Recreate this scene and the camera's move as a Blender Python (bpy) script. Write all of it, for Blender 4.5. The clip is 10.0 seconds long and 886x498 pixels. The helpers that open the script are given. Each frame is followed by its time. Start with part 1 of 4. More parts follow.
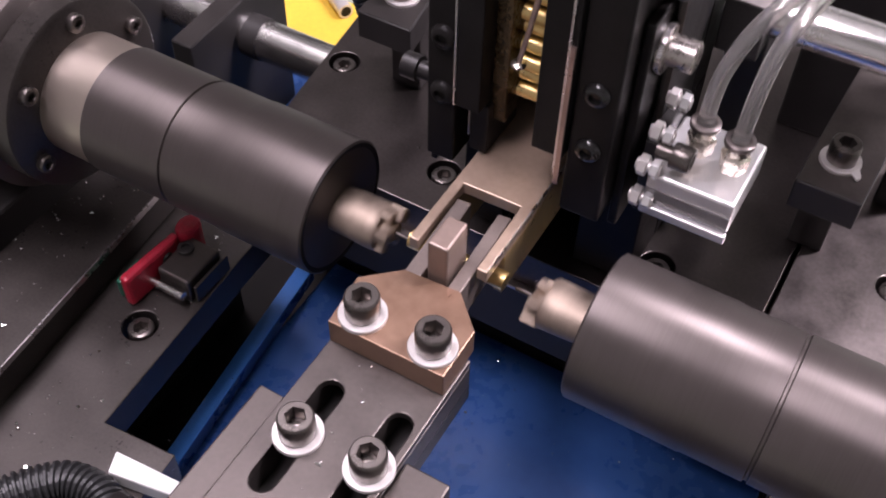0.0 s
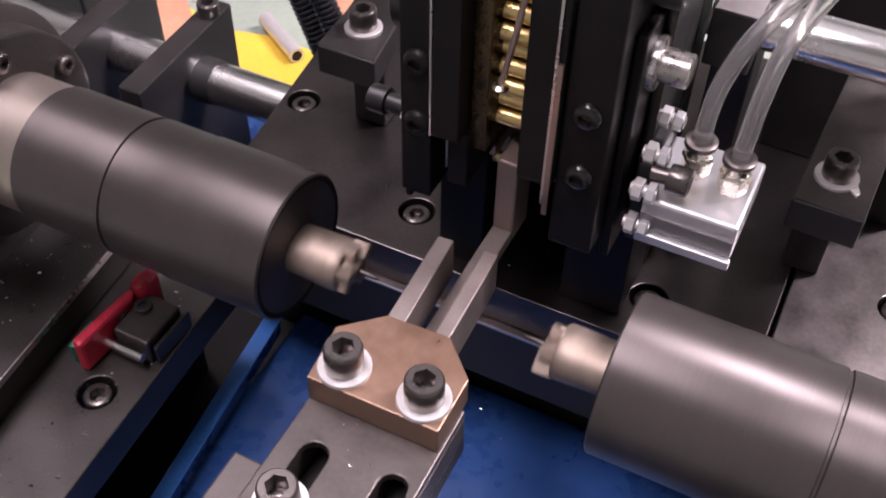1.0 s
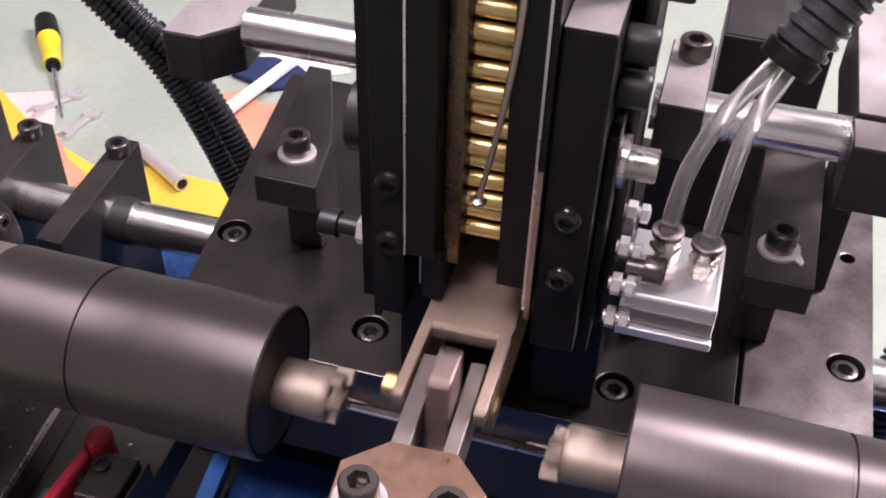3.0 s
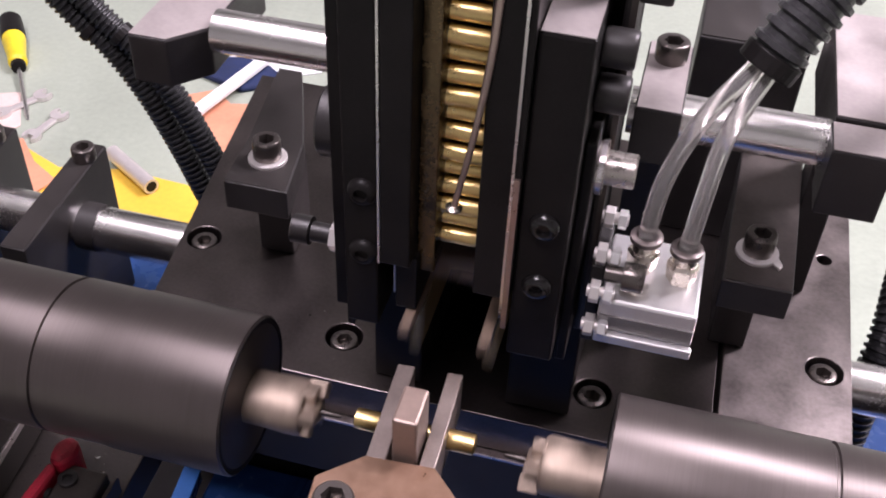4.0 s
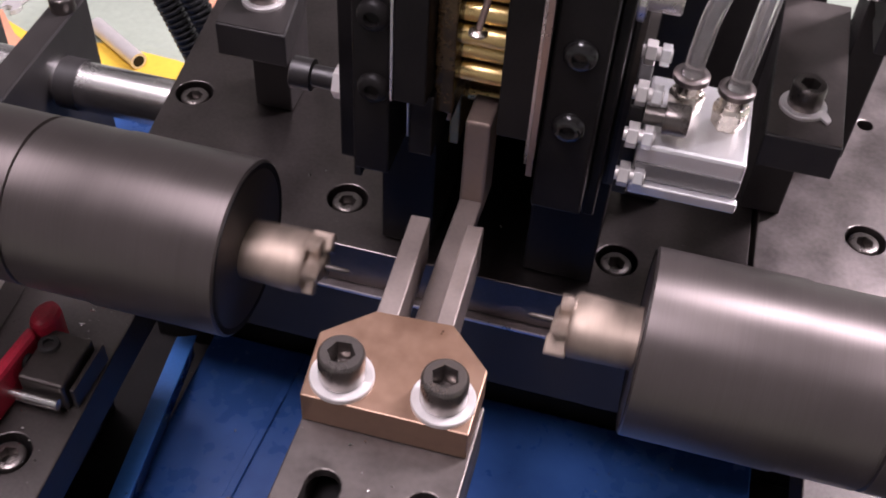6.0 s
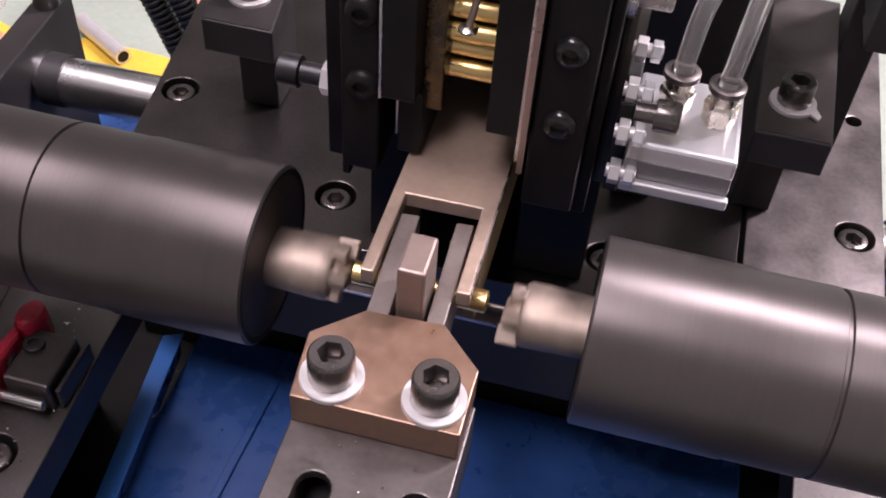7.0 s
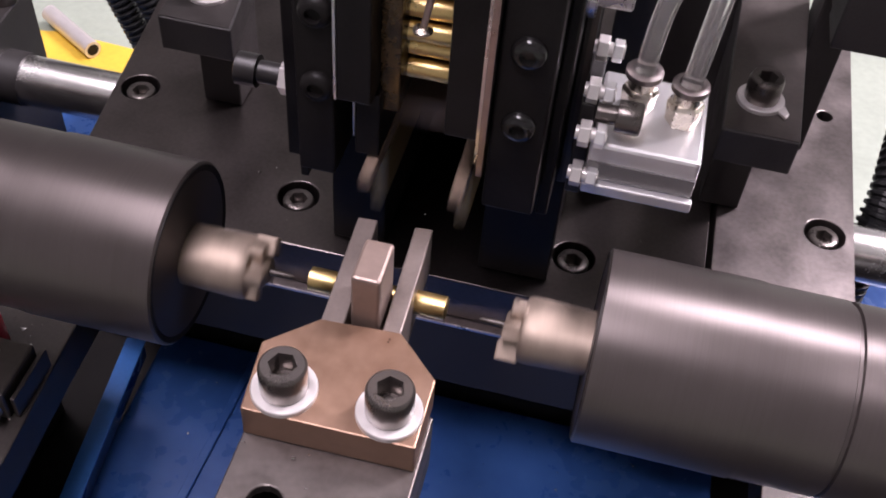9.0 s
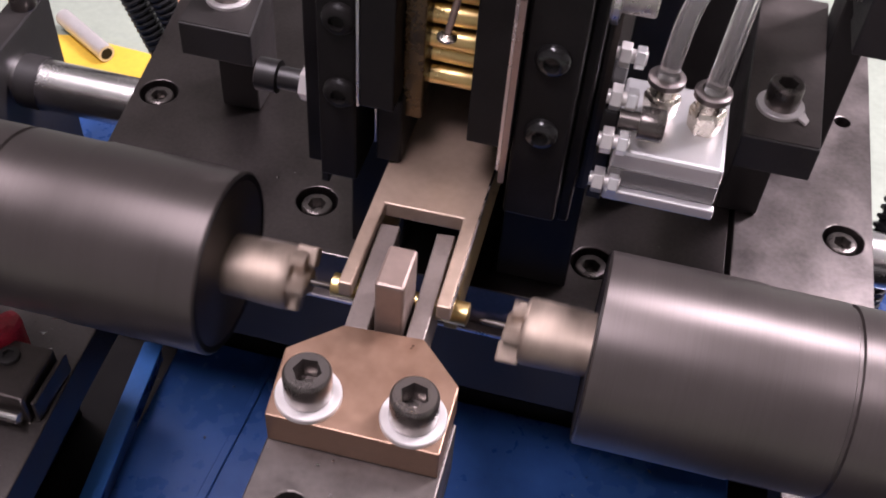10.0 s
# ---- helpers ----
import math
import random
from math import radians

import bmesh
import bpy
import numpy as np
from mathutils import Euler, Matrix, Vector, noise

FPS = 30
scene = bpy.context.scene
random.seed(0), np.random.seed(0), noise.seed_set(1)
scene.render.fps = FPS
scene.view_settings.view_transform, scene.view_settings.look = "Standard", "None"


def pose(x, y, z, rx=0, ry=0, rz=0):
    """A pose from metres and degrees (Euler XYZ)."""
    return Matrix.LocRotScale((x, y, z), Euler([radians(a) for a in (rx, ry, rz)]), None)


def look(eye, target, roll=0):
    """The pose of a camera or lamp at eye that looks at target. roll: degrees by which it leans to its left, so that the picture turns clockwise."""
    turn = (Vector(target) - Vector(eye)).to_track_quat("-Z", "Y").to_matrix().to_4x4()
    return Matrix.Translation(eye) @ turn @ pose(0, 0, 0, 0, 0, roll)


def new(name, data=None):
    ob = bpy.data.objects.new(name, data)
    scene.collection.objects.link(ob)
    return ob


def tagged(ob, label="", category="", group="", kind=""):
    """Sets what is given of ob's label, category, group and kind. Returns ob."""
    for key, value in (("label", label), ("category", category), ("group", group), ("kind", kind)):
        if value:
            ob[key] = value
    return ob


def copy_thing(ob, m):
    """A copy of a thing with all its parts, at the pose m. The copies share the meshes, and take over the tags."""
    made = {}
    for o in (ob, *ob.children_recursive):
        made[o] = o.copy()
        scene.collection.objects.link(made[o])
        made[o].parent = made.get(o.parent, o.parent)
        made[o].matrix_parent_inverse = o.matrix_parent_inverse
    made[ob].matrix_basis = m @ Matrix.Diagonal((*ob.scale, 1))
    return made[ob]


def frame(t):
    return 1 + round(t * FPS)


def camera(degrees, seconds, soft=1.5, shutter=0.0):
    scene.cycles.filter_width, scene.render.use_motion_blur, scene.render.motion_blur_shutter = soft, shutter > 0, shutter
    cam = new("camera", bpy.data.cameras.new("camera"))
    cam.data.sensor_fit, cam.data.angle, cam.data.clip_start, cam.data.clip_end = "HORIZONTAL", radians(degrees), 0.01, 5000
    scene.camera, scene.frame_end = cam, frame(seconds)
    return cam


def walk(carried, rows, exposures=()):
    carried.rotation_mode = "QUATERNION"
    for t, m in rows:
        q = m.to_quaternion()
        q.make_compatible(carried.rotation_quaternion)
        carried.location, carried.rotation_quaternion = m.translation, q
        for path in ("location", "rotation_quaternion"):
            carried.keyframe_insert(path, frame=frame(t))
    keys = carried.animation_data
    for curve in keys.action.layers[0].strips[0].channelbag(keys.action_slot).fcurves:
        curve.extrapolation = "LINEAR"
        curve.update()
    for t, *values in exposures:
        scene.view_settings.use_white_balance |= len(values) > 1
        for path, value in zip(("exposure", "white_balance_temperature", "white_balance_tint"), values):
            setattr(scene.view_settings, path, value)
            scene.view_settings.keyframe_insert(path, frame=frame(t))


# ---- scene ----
# ---- camera ----
LENS = 45.31
PATH = [
    (0.0, look((0.1177, -0.1836, 0.3710), (-0.0079, 0.0430, 0.0662), 1.63)),
    (0.5, look((0.1103, -0.1794, 0.3463), (-0.0130, 0.0567, 0.0478), 0.99)),
    (1.0, look((0.1001, -0.1716, 0.3467), (-0.0167, 0.0742, 0.0536), 1.37)),
    (1.5, look((0.0905, -0.1754, 0.3470), (-0.0182, 0.0835, 0.0621), 1.64)),
    (2.0, look((0.0782, -0.1825, 0.3503), (-0.0208, 0.0910, 0.0758), 1.59)),
    (2.5, look((0.0642, -0.1853, 0.3505), (-0.0237, 0.0999, 0.0841), 1.56)),
    (4.0, look((0.0568, -0.1753, 0.3469), (-0.0114, 0.1160, 0.0814), 2.60)),
    (4.5, look((0.0535, -0.1746, 0.3461), (-0.0145, 0.1138, 0.0774), 2.87)),
    (5.0, look((0.0516, -0.1764, 0.3321), (-0.0154, 0.1048, 0.0556), 3.26)),
    (5.5, look((0.0476, -0.1704, 0.3124), (-0.0161, 0.1010, 0.0255), 3.42)),
    (6.0, look((0.0466, -0.1634, 0.3069), (-0.0112, 0.1046, 0.0157), 3.91)),
    (7.5, look((0.0444, -0.1594, 0.3050), (-0.0060, 0.1084, 0.0122), 4.87)),
    (8.0, look((0.0460, -0.1542, 0.3035), (-0.0012, 0.1128, 0.0094), 5.23)),
    (8.5, look((0.0474, -0.1519, 0.3024), (0.0024, 0.1148, 0.0078), 5.36)),
    (9.0, look((0.0504, -0.1511, 0.3043), (0.0047, 0.1152, 0.0093), 5.14)),
    (9.5, look((0.0466, -0.1511, 0.3053), (-0.0014, 0.1151, 0.0106), 4.90)),
    (10.0, look((0.0460, -0.1517, 0.3050), (-0.0026, 0.1147, 0.0106), 4.82)),
]
cam = camera(LENS, 10.0, 1.9, 0.5)
walk(cam, PATH)

# ---- world and light ----
world = bpy.data.worlds.new("world")
scene.world = world
world.use_nodes = True
world.node_tree.nodes["Background"].inputs["Color"].default_value = (0.80, 0.86, 1.0, 1)
world.node_tree.nodes["Background"].inputs["Strength"].default_value = 0.05
scene.view_settings.exposure = 0.34


def area_lamp(name, place, target, sx, sy, watts, colour):
    data = bpy.data.lights.new(name, "AREA")
    data.shape, data.size, data.size_y, data.energy, data.color = "RECTANGLE", sx, sy, watts, colour
    ob = new(name, data)
    ob.matrix_world = look(place, target)
    return ob


area_lamp("ceiling_lamp_light", (-0.42, -0.20, 1.83), (-0.12, -0.05, 0.0), 1.5, 0.35, 39, (0.985, 0.865, 1.0))
area_lamp("ceiling_lamp_light", (0.95, 0.95, 1.83), (0.1, 0.25, 0.0), 0.35, 1.5, 106, (0.985, 0.87, 1.0))


# ---- materials ----
def material(name, colour, rough=0.5, metal=0.0, vary=0.25, scale=60.0, fine=900.0, bump=0.15, tint=None, spec=0.5, coat=0.0, stretch=None, rvary=0.12):
    """Base colour with stains (scale, per metre) and grain (fine), uneven gloss and fine relief."""
    m = bpy.data.materials.new(name)
    m.use_nodes = True
    nt = m.node_tree
    b = nt.nodes["Principled BSDF"]
    b.inputs["Metallic"].default_value = metal
    b.inputs["Specular IOR Level"].default_value = spec
    b.inputs["Coat Weight"].default_value = coat
    co = nt.nodes.new("ShaderNodeTexCoord")
    src = co.outputs["Object"]
    if stretch:
        mp = nt.nodes.new("ShaderNodeMapping")
        mp.inputs["Scale"].default_value = stretch
        nt.links.new(src, mp.inputs["Vector"])
        srcf = mp.outputs["Vector"]
    else:
        srcf = src
    n1 = nt.nodes.new("ShaderNodeTexNoise")
    n1.inputs["Scale"].default_value, n1.inputs["Detail"].default_value = scale, 6.0
    nt.links.new(src, n1.inputs["Vector"])
    n2 = nt.nodes.new("ShaderNodeTexNoise")
    n2.inputs["Scale"].default_value, n2.inputs["Detail"].default_value = fine, 3.0
    nt.links.new(srcf, n2.inputs["Vector"])
    ramp = nt.nodes.new("ShaderNodeValToRGB")
    c = colour
    d = tint or tuple(x * (1 - vary) for x in c)
    ramp.color_ramp.elements[0].color = (*d, 1)
    ramp.color_ramp.elements[1].color = (*[min(1, x * (1 + vary)) for x in c], 1)
    ramp.color_ramp.elements[0].position, ramp.color_ramp.elements[1].position = 0.32, 0.68
    mix = nt.nodes.new("ShaderNodeMath")
    mix.operation = "MULTIPLY_ADD"
    mix.inputs[1].default_value = 0.35
    nt.links.new(n2.outputs["Fac"], mix.inputs[0])
    sc = nt.nodes.new("ShaderNodeMath")
    sc.operation = "MULTIPLY"
    sc.inputs[1].default_value = 0.65
    nt.links.new(n1.outputs["Fac"], sc.inputs[0])
    nt.links.new(sc.outputs[0], mix.inputs[2])
    nt.links.new(mix.outputs[0], ramp.inputs["Fac"])
    nt.links.new(ramp.outputs["Color"], b.inputs["Base Color"])
    mr = nt.nodes.new("ShaderNodeMapRange")
    mr.inputs["From Min"].default_value, mr.inputs["From Max"].default_value = 0.3, 0.7
    mr.inputs["To Min"].default_value, mr.inputs["To Max"].default_value = max(0.03, rough - rvary), min(1, rough + rvary)
    nt.links.new(mix.outputs[0], mr.inputs["Value"])
    nt.links.new(mr.outputs["Result"], b.inputs["Roughness"])
    if bump:
        bp = nt.nodes.new("ShaderNodeBump")
        bp.inputs["Strength"].default_value, bp.inputs["Distance"].default_value = bump, 0.0004
        nt.links.new(n2.outputs["Fac"], bp.inputs["Height"])
        nt.links.new(bp.outputs["Normal"], b.inputs["Normal"])
    return m


M_SPINDLE = material("phosphated_steel", (0.126, 0.107, 0.101), 0.45, 0.78, 0.13, 40, 1500, 0.06, stretch=(1, 0.02, 0.02), spec=0.5, rvary=0.04)
# turned marks round the spindle's axis draw the gloss out along it
_t = M_SPINDLE.node_tree.nodes.new("ShaderNodeTangent")
_t.direction_type, _t.axis = "RADIAL", "X"
_b = M_SPINDLE.node_tree.nodes["Principled BSDF"]
M_SPINDLE.node_tree.links.new(_t.outputs["Tangent"], _b.inputs["Tangent"])
_b.inputs["Anisotropic"].default_value, _b.inputs["Anisotropic Rotation"].default_value = 0.7, 0.25
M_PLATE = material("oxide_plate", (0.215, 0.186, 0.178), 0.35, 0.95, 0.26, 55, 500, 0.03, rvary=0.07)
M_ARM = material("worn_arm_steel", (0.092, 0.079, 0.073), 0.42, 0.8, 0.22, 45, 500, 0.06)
# darker copy of the plate oxide, with the column's shade in its colour
M_PLATE_SHADE = material("shaded_oxide_plate", (0.104, 0.089, 0.085), 0.34, 0.95, 0.22, 30, 600, 0.03, rvary=0.06)
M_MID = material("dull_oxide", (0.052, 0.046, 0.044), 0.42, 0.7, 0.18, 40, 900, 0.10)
M_OILY = material("oily_steel", (0.058, 0.050, 0.046), 0.36, 0.6, 0.3, 30, 700, 0.12)
M_COLLAR = material("turned_collar", (0.60, 0.51, 0.44), 0.36, 0.9, 0.05, 30, 700, 0.03, stretch=(8, 1, 1), rvary=0.04)
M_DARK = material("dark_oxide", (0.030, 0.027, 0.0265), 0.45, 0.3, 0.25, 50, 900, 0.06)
M_BLACK = material("black_anodised", (0.0115, 0.0100, 0.0098), 0.42, 0.0, 0.3, 60, 900, 0.04, spec=0.15)
M_GLOSS = material("glossy_black_screw", (0.012, 0.011, 0.011), 0.20, 0.0, 0.2, 90, 900, 0.02, spec=0.5, rvary=0.04)
M_FIXTURE = material("browned_steel", (0.255, 0.160, 0.110), 0.38, 0.6, 0.06, 26, 260, 0.02, tint=(0.190, 0.112, 0.074))
M_PRONG = material("ground_steel", (0.20, 0.163, 0.146), 0.42, 0.45, 0.16, 90, 900, 0.10)
M_PUSHER = material("browned_pusher_steel", (0.24, 0.178, 0.150), 0.42, 0.45, 0.12, 70, 500, 0.06)
M_SHUTTLE = material("bronzed_steel", (0.40, 0.295, 0.225), 0.40, 0.40, 0.14, 45, 400, 0.05)
M_CHEEK = material("brassy_cheek", (0.50, 0.36, 0.17), 0.34, 0.75, 0.18, 60, 500, 0.05)
M_CHROME = material("chromed_shaft", (0.80, 0.77, 0.75), 0.25, 1.0, 0.05, 40, 800, 0.03, rvary=0.05)
M_ALU = material("bright_aluminium", (0.84, 0.82, 0.82), 0.32, 0.75, 0.03, 25, 900, 0.02, rvary=0.05)
M_ALUDULL = material("dull_aluminium", (0.22, 0.21, 0.21), 0.45, 0.6, 0.05, 25, 600, 0.02)
M_ZINC = material("zinc_washer", (0.66, 0.62, 0.60), 0.38, 0.5, 0.06, 150, 1500, 0.10)
M_SCREW = material("oxide_screw", (0.140, 0.123, 0.114), 0.29, 0.85, 0.08, 90, 2500, 0.03, rvary=0.05)
# bright steel for the painted socket glints and the cam roller
M_SOCKET = material("glint_roller_steel", (0.46, 0.42, 0.39), 0.30, 0.9, 0.25, 300, 2500, 0.1)
M_BRASS = material("brass", (0.70, 0.52, 0.23), 0.34, 1.0, 0.10, 120, 1500, 0.05)
M_COLLET = material("collet_steel", (0.33, 0.262, 0.212), 0.54, 0.80, 0.30, 120, 900, 0.1)
M_BLUE = material("blue_paint", (0.032, 0.090, 0.280), 0.28, 0.0, 0.15, 11, 120, 0.03, tint=(0.017, 0.055, 0.195), coat=0.3)
# lit copy of the tray blue: light on the lip put into the colour
M_BLUELIP = material("blue_paint_lit", (0.048, 0.19, 0.58), 0.40, 0.0, 0.12, 30, 500, 0.06)
M_RED = material("red_plastic", (0.42, 0.016, 0.040), 0.42, 0.0, 0.35, 120, 900, 0.1)
M_GREENP = material("green_plastic", (0.01, 0.10, 0.06), 0.45)
M_WHITE = material("white_plastic", (0.78, 0.77, 0.75), 0.45, 0.0, 0.05)
M_RUBBER = material("black_conduit", (0.016, 0.016, 0.017), 0.42, 0.0, 0.2)
M_SLEEVE = material("grey_black_sleeve", (0.045, 0.044, 0.046), 0.36, 0.0, 0.2)
M_FLOOR = material("green_bench_paint", (0.35, 0.39, 0.32), 0.40, 0.0, 0.16, 7, 150, 0.08)
M_YELLOW = material("yellow_board", (0.78, 0.50, 0.06), 0.45, 0.0, 0.12, 12, 200, 0.05)
M_ORANGE = material("orange_card", (0.62, 0.28, 0.17), 0.6, 0.0, 0.15, 20, 200, 0.05)
M_PAPER = material("white_paper", (0.80, 0.80, 0.80), 0.6, 0.0, 0.04, 20, 200, 0.02)
M_WALL = material("grey_wall", (0.46, 0.46, 0.455), 0.8, 0.0, 0.05, 2, 30, 0.03)
M_HANDLEY = material("yellow_grip", (0.80, 0.62, 0.03), 0.4)
M_GOLDSIDE = material("tarnished_brass", (0.125, 0.086, 0.048), 0.26, 0.8, 0.35, 90, 800, 0.1)
# paler steel that puts the light on upward faces into their colour
M_LIT_TOP = material("lit_top_steel", (0.40, 0.355, 0.345), 0.46, 0.55, 0.14, 50, 500, 0.04)
M_NAVY = material("navy_cloth", (0.012, 0.022, 0.075), 0.8, 0.0, 0.3, 60, 400, 0.2)
M_PINKPAPER = material("pale_pink_paper", (0.66, 0.52, 0.48), 0.6, 0.0, 0.1, 30, 200, 0.04)
M_NICKEL = material("nickel", (0.72, 0.66, 0.58), 0.24, 1.0, 0.10, 150, 900, 0.05)
# bright metal, mostly for thin strips that draw edge highlights
M_EDGE = material("bright_edge_metal", (0.72, 0.68, 0.68), 0.30, 1.0, 0.05, 40, 300, 0.02)
M_CHIP = material("metal_chip", (0.85, 0.83, 0.80), 0.2, 1.0, 0.1)
M_PIN = material("pink_steel", (0.42, 0.32, 0.29), 0.34, 0.9, 0.06, 40, 300, 0.02)

M_TUBE = bpy.data.materials.new("clear_tube")
M_TUBE.use_nodes = True
_b = M_TUBE.node_tree.nodes["Principled BSDF"]
_b.inputs["Base Color"].default_value = (0.90, 0.87, 0.85, 1)
_b.inputs["Roughness"].default_value = 0.22
_b.inputs["Transmission Weight"].default_value = 0.84
_b.inputs["IOR"].default_value = 1.18

M_LAMP = bpy.data.materials.new("lamp_glow")
M_LAMP.use_nodes = True
_b = M_LAMP.node_tree.nodes["Principled BSDF"]
_b.inputs["Emission Color"].default_value = (1, 0.96, 0.9, 1)
_b.inputs["Emission Strength"].default_value = 4.0


# ---- building helpers ----
def part(name, bm, mat, parent=None, label="", bevel=0.0, smooth=False):
    """One mesh object from a bmesh, under a thing or a part."""
    bmesh.ops.recalc_face_normals(bm, faces=bm.faces)
    me = bpy.data.meshes.new(name)
    bm.to_mesh(me)
    bm.free()
    me.materials.append(mat)
    ob = new(name, me)
    if smooth:
        me.polygons.foreach_set("use_smooth", [True] * len(me.polygons))
        me.set_sharp_from_angle(angle=radians(38))
    if bevel:
        md = ob.modifiers.new("bevel", "BEVEL")
        md.width, md.segments, md.limit_method, md.angle_limit = bevel, 2, "ANGLE", radians(35)
    if parent is not None:
        ob.parent = parent
    if label:
        ob["label"] = label
    return ob


def thing(name, label, category, place=(0, 0, 0), group="", kind=""):
    """An Empty at the base of a thing, which parents its parts."""
    ob = new(name)
    ob.location = place
    ob.empty_display_size = 0.01
    return tagged(ob, label, category, group, kind)


def box(x0, x1, y0, y1, z0, z1, bm=None):
    bm = bm or bmesh.new()
    vs = [bm.verts.new((x, y, z)) for z in (z0, z1) for x, y in ((x0, y0), (x1, y0), (x1, y1), (x0, y1))]
    for f in ((3, 2, 1, 0), (4, 5, 6, 7), (0, 1, 5, 4), (1, 2, 6, 5), (2, 3, 7, 6), (3, 0, 4, 7)):
        bm.faces.new([vs[i] for i in f])
    return bm


def circle(cx, cy, r, n=24):
    return [(cx + r * math.cos(2 * math.pi * i / n), cy + r * math.sin(2 * math.pi * i / n)) for i in range(n)]


def slot(cx, y0, y1, r, n=8):
    """A round-ended slot along y."""
    a = [(cx + r * math.cos(math.pi * i / n), y1 + r * math.sin(math.pi * i / n)) for i in range(n + 1)]
    return a + [(cx - r * math.cos(math.pi * i / n), y0 - r * math.sin(math.pi * i / n)) for i in range(n + 1)]


def prism(outline, z0, z1, holes=(), bm=None):
    """A plate of any outline, with holes right through."""
    bm = bm or bmesh.new()
    edges, tops = [], []
    for loop in (outline, *holes):
        vs = [bm.verts.new((x, y, z1)) for x, y in loop]
        lo = [bm.verts.new((x, y, z0)) for x, y in loop]
        tops.append((vs, lo))
        n = len(vs)
        for i in range(n):
            bm.faces.new((vs[i], vs[(i + 1) % n], lo[(i + 1) % n], lo[i]))
    if not holes:
        bm.faces.new(tops[0][0])
        bm.faces.new(list(reversed(tops[0][1])))
    else:
        for k in (0, 1):
            es = []
            for pair in tops:
                vs = pair[k]
                es += [bm.edges.get((vs[i], vs[(i + 1) % len(vs)])) for i in range(len(vs))]
            bmesh.ops.triangle_fill(bm, use_beauty=True, use_dissolve=False, edges=es)
    return bm


def lathe(profile, axis="x", n=48, at=(0, 0, 0), bm=None, ends=True):
    """Profile of (along, radius), turned about an axis through at."""
    bm = bm or bmesh.new()
    rings = []
    for h, r in profile:
        ring = []
        for i in range(n):
            a = 2 * math.pi * i / n
            u, v = r * math.cos(a), r * math.sin(a)
            p = {"x": (h, u, v), "y": (v, h, u), "z": (u, v, h)}[axis]
            ring.append(bm.verts.new((p[0] + at[0], p[1] + at[1], p[2] + at[2])))
        rings.append(ring)
    for a, b in zip(rings, rings[1:]):
        for i in range(n):
            bm.faces.new((a[i], a[(i + 1) % n], b[(i + 1) % n], b[i]))
    if ends:
        bm.faces.new(rings[0])
        bm.faces.new(rings[-1])
    return bm


def smooth_line(points, steps=12):
    """A Catmull-Rom line through the points."""
    pts = [Vector(p) for p in points]
    pts = [2 * pts[0] - pts[1]] + pts + [2 * pts[-1] - pts[-2]]
    out = []
    for i in range(1, len(pts) - 2):
        a, b, c, d = pts[i - 1:i + 3]
        for k in range(steps):
            t = k / steps
            out.append(0.5 * (2 * b + (c - a) * t + (2 * a - 5 * b + 4 * c - d) * t * t + (3 * b - a - 3 * c + d) * t ** 3))
    out.append(pts[-2])
    return out


def tube(line, radius, n=16, bm=None):
    """A round tube along a line; radius may be a function of the run along it."""
    bm = bm or bmesh.new()
    rings, run, up = [], 0.0, Vector((0.3, 0.2, 0.93)).normalized()
    for i, p in enumerate(line):
        d = (line[min(i + 1, len(line) - 1)] - line[max(i - 1, 0)]).normalized()
        u = d.cross(up).normalized()
        v = u.cross(d)
        if i:
            run += (p - line[i - 1]).length
        r = radius(run) if callable(radius) else radius
        rings.append([bm.verts.new(p + r * (math.cos(2 * math.pi * k / n) * u + math.sin(2 * math.pi * k / n) * v)) for k in range(n)])
    for a, b in zip(rings, rings[1:]):
        for i in range(n):
            bm.faces.new((a[i], a[(i + 1) % n], b[(i + 1) % n], b[i]))
    bm.faces.new(rings[0])
    bm.faces.new(rings[-1])
    return bm


def corrugated(points, r, pitch, n=18):
    """Ribbed conduit along a line."""
    line, fine = smooth_line(points, 60), []
    step, want, run = pitch / 6, 0.0, 0.0
    for a, b in zip(line, line[1:]):
        length = (b - a).length
        while want <= run + length and length > 0:
            fine.append(a.lerp(b, (want - run) / length))
            want += step
        run += length
    return tube(fine, lambda s: r * (1.0 + 0.10 * (1 if (s / pitch) % 1 < 0.55 else -1)), n)


def screw_mesh(r, h, n=36):
    """Socket head with chamfer; its hexagon recess is a mesh of its own."""
    bm = bmesh.new()

    def ring(rad, z, hexed=False):
        out = []
        for i in range(n):
            a = 2 * math.pi * i / n
            q = rad
            if hexed:
                b = (a % (math.pi / 3)) - math.pi / 6
                q = rad * math.cos(math.pi / 6) / math.cos(b)
            out.append(bm.verts.new((q * math.cos(a), q * math.sin(a), z)))
        return out

    rings = [ring(r * 0.97, 0), ring(r, h * 0.06), ring(r, h * 0.86), ring(r * 0.95, h * 0.96), ring(r * 0.88, h), ring(r * 0.60, h, True), ring(r * 0.56, h * 0.93, True), ring(r * 0.55, h * 0.30, True)]
    for a, b in zip(rings, rings[1:]):
        for i in range(n):
            bm.faces.new((a[i], a[(i + 1) % n], b[(i + 1) % n], b[i]))
    bm.faces.new(rings[0])
    bm.faces.new(rings[-1])
    return bm


def hex_floor(r, h):
    bm = bmesh.new()
    lathe([(h * 0.302, r * 0.34), (h * 0.32, r * 0.34), (h * 0.36, r * 0.12)], "z", 12, bm=bm)
    return bm


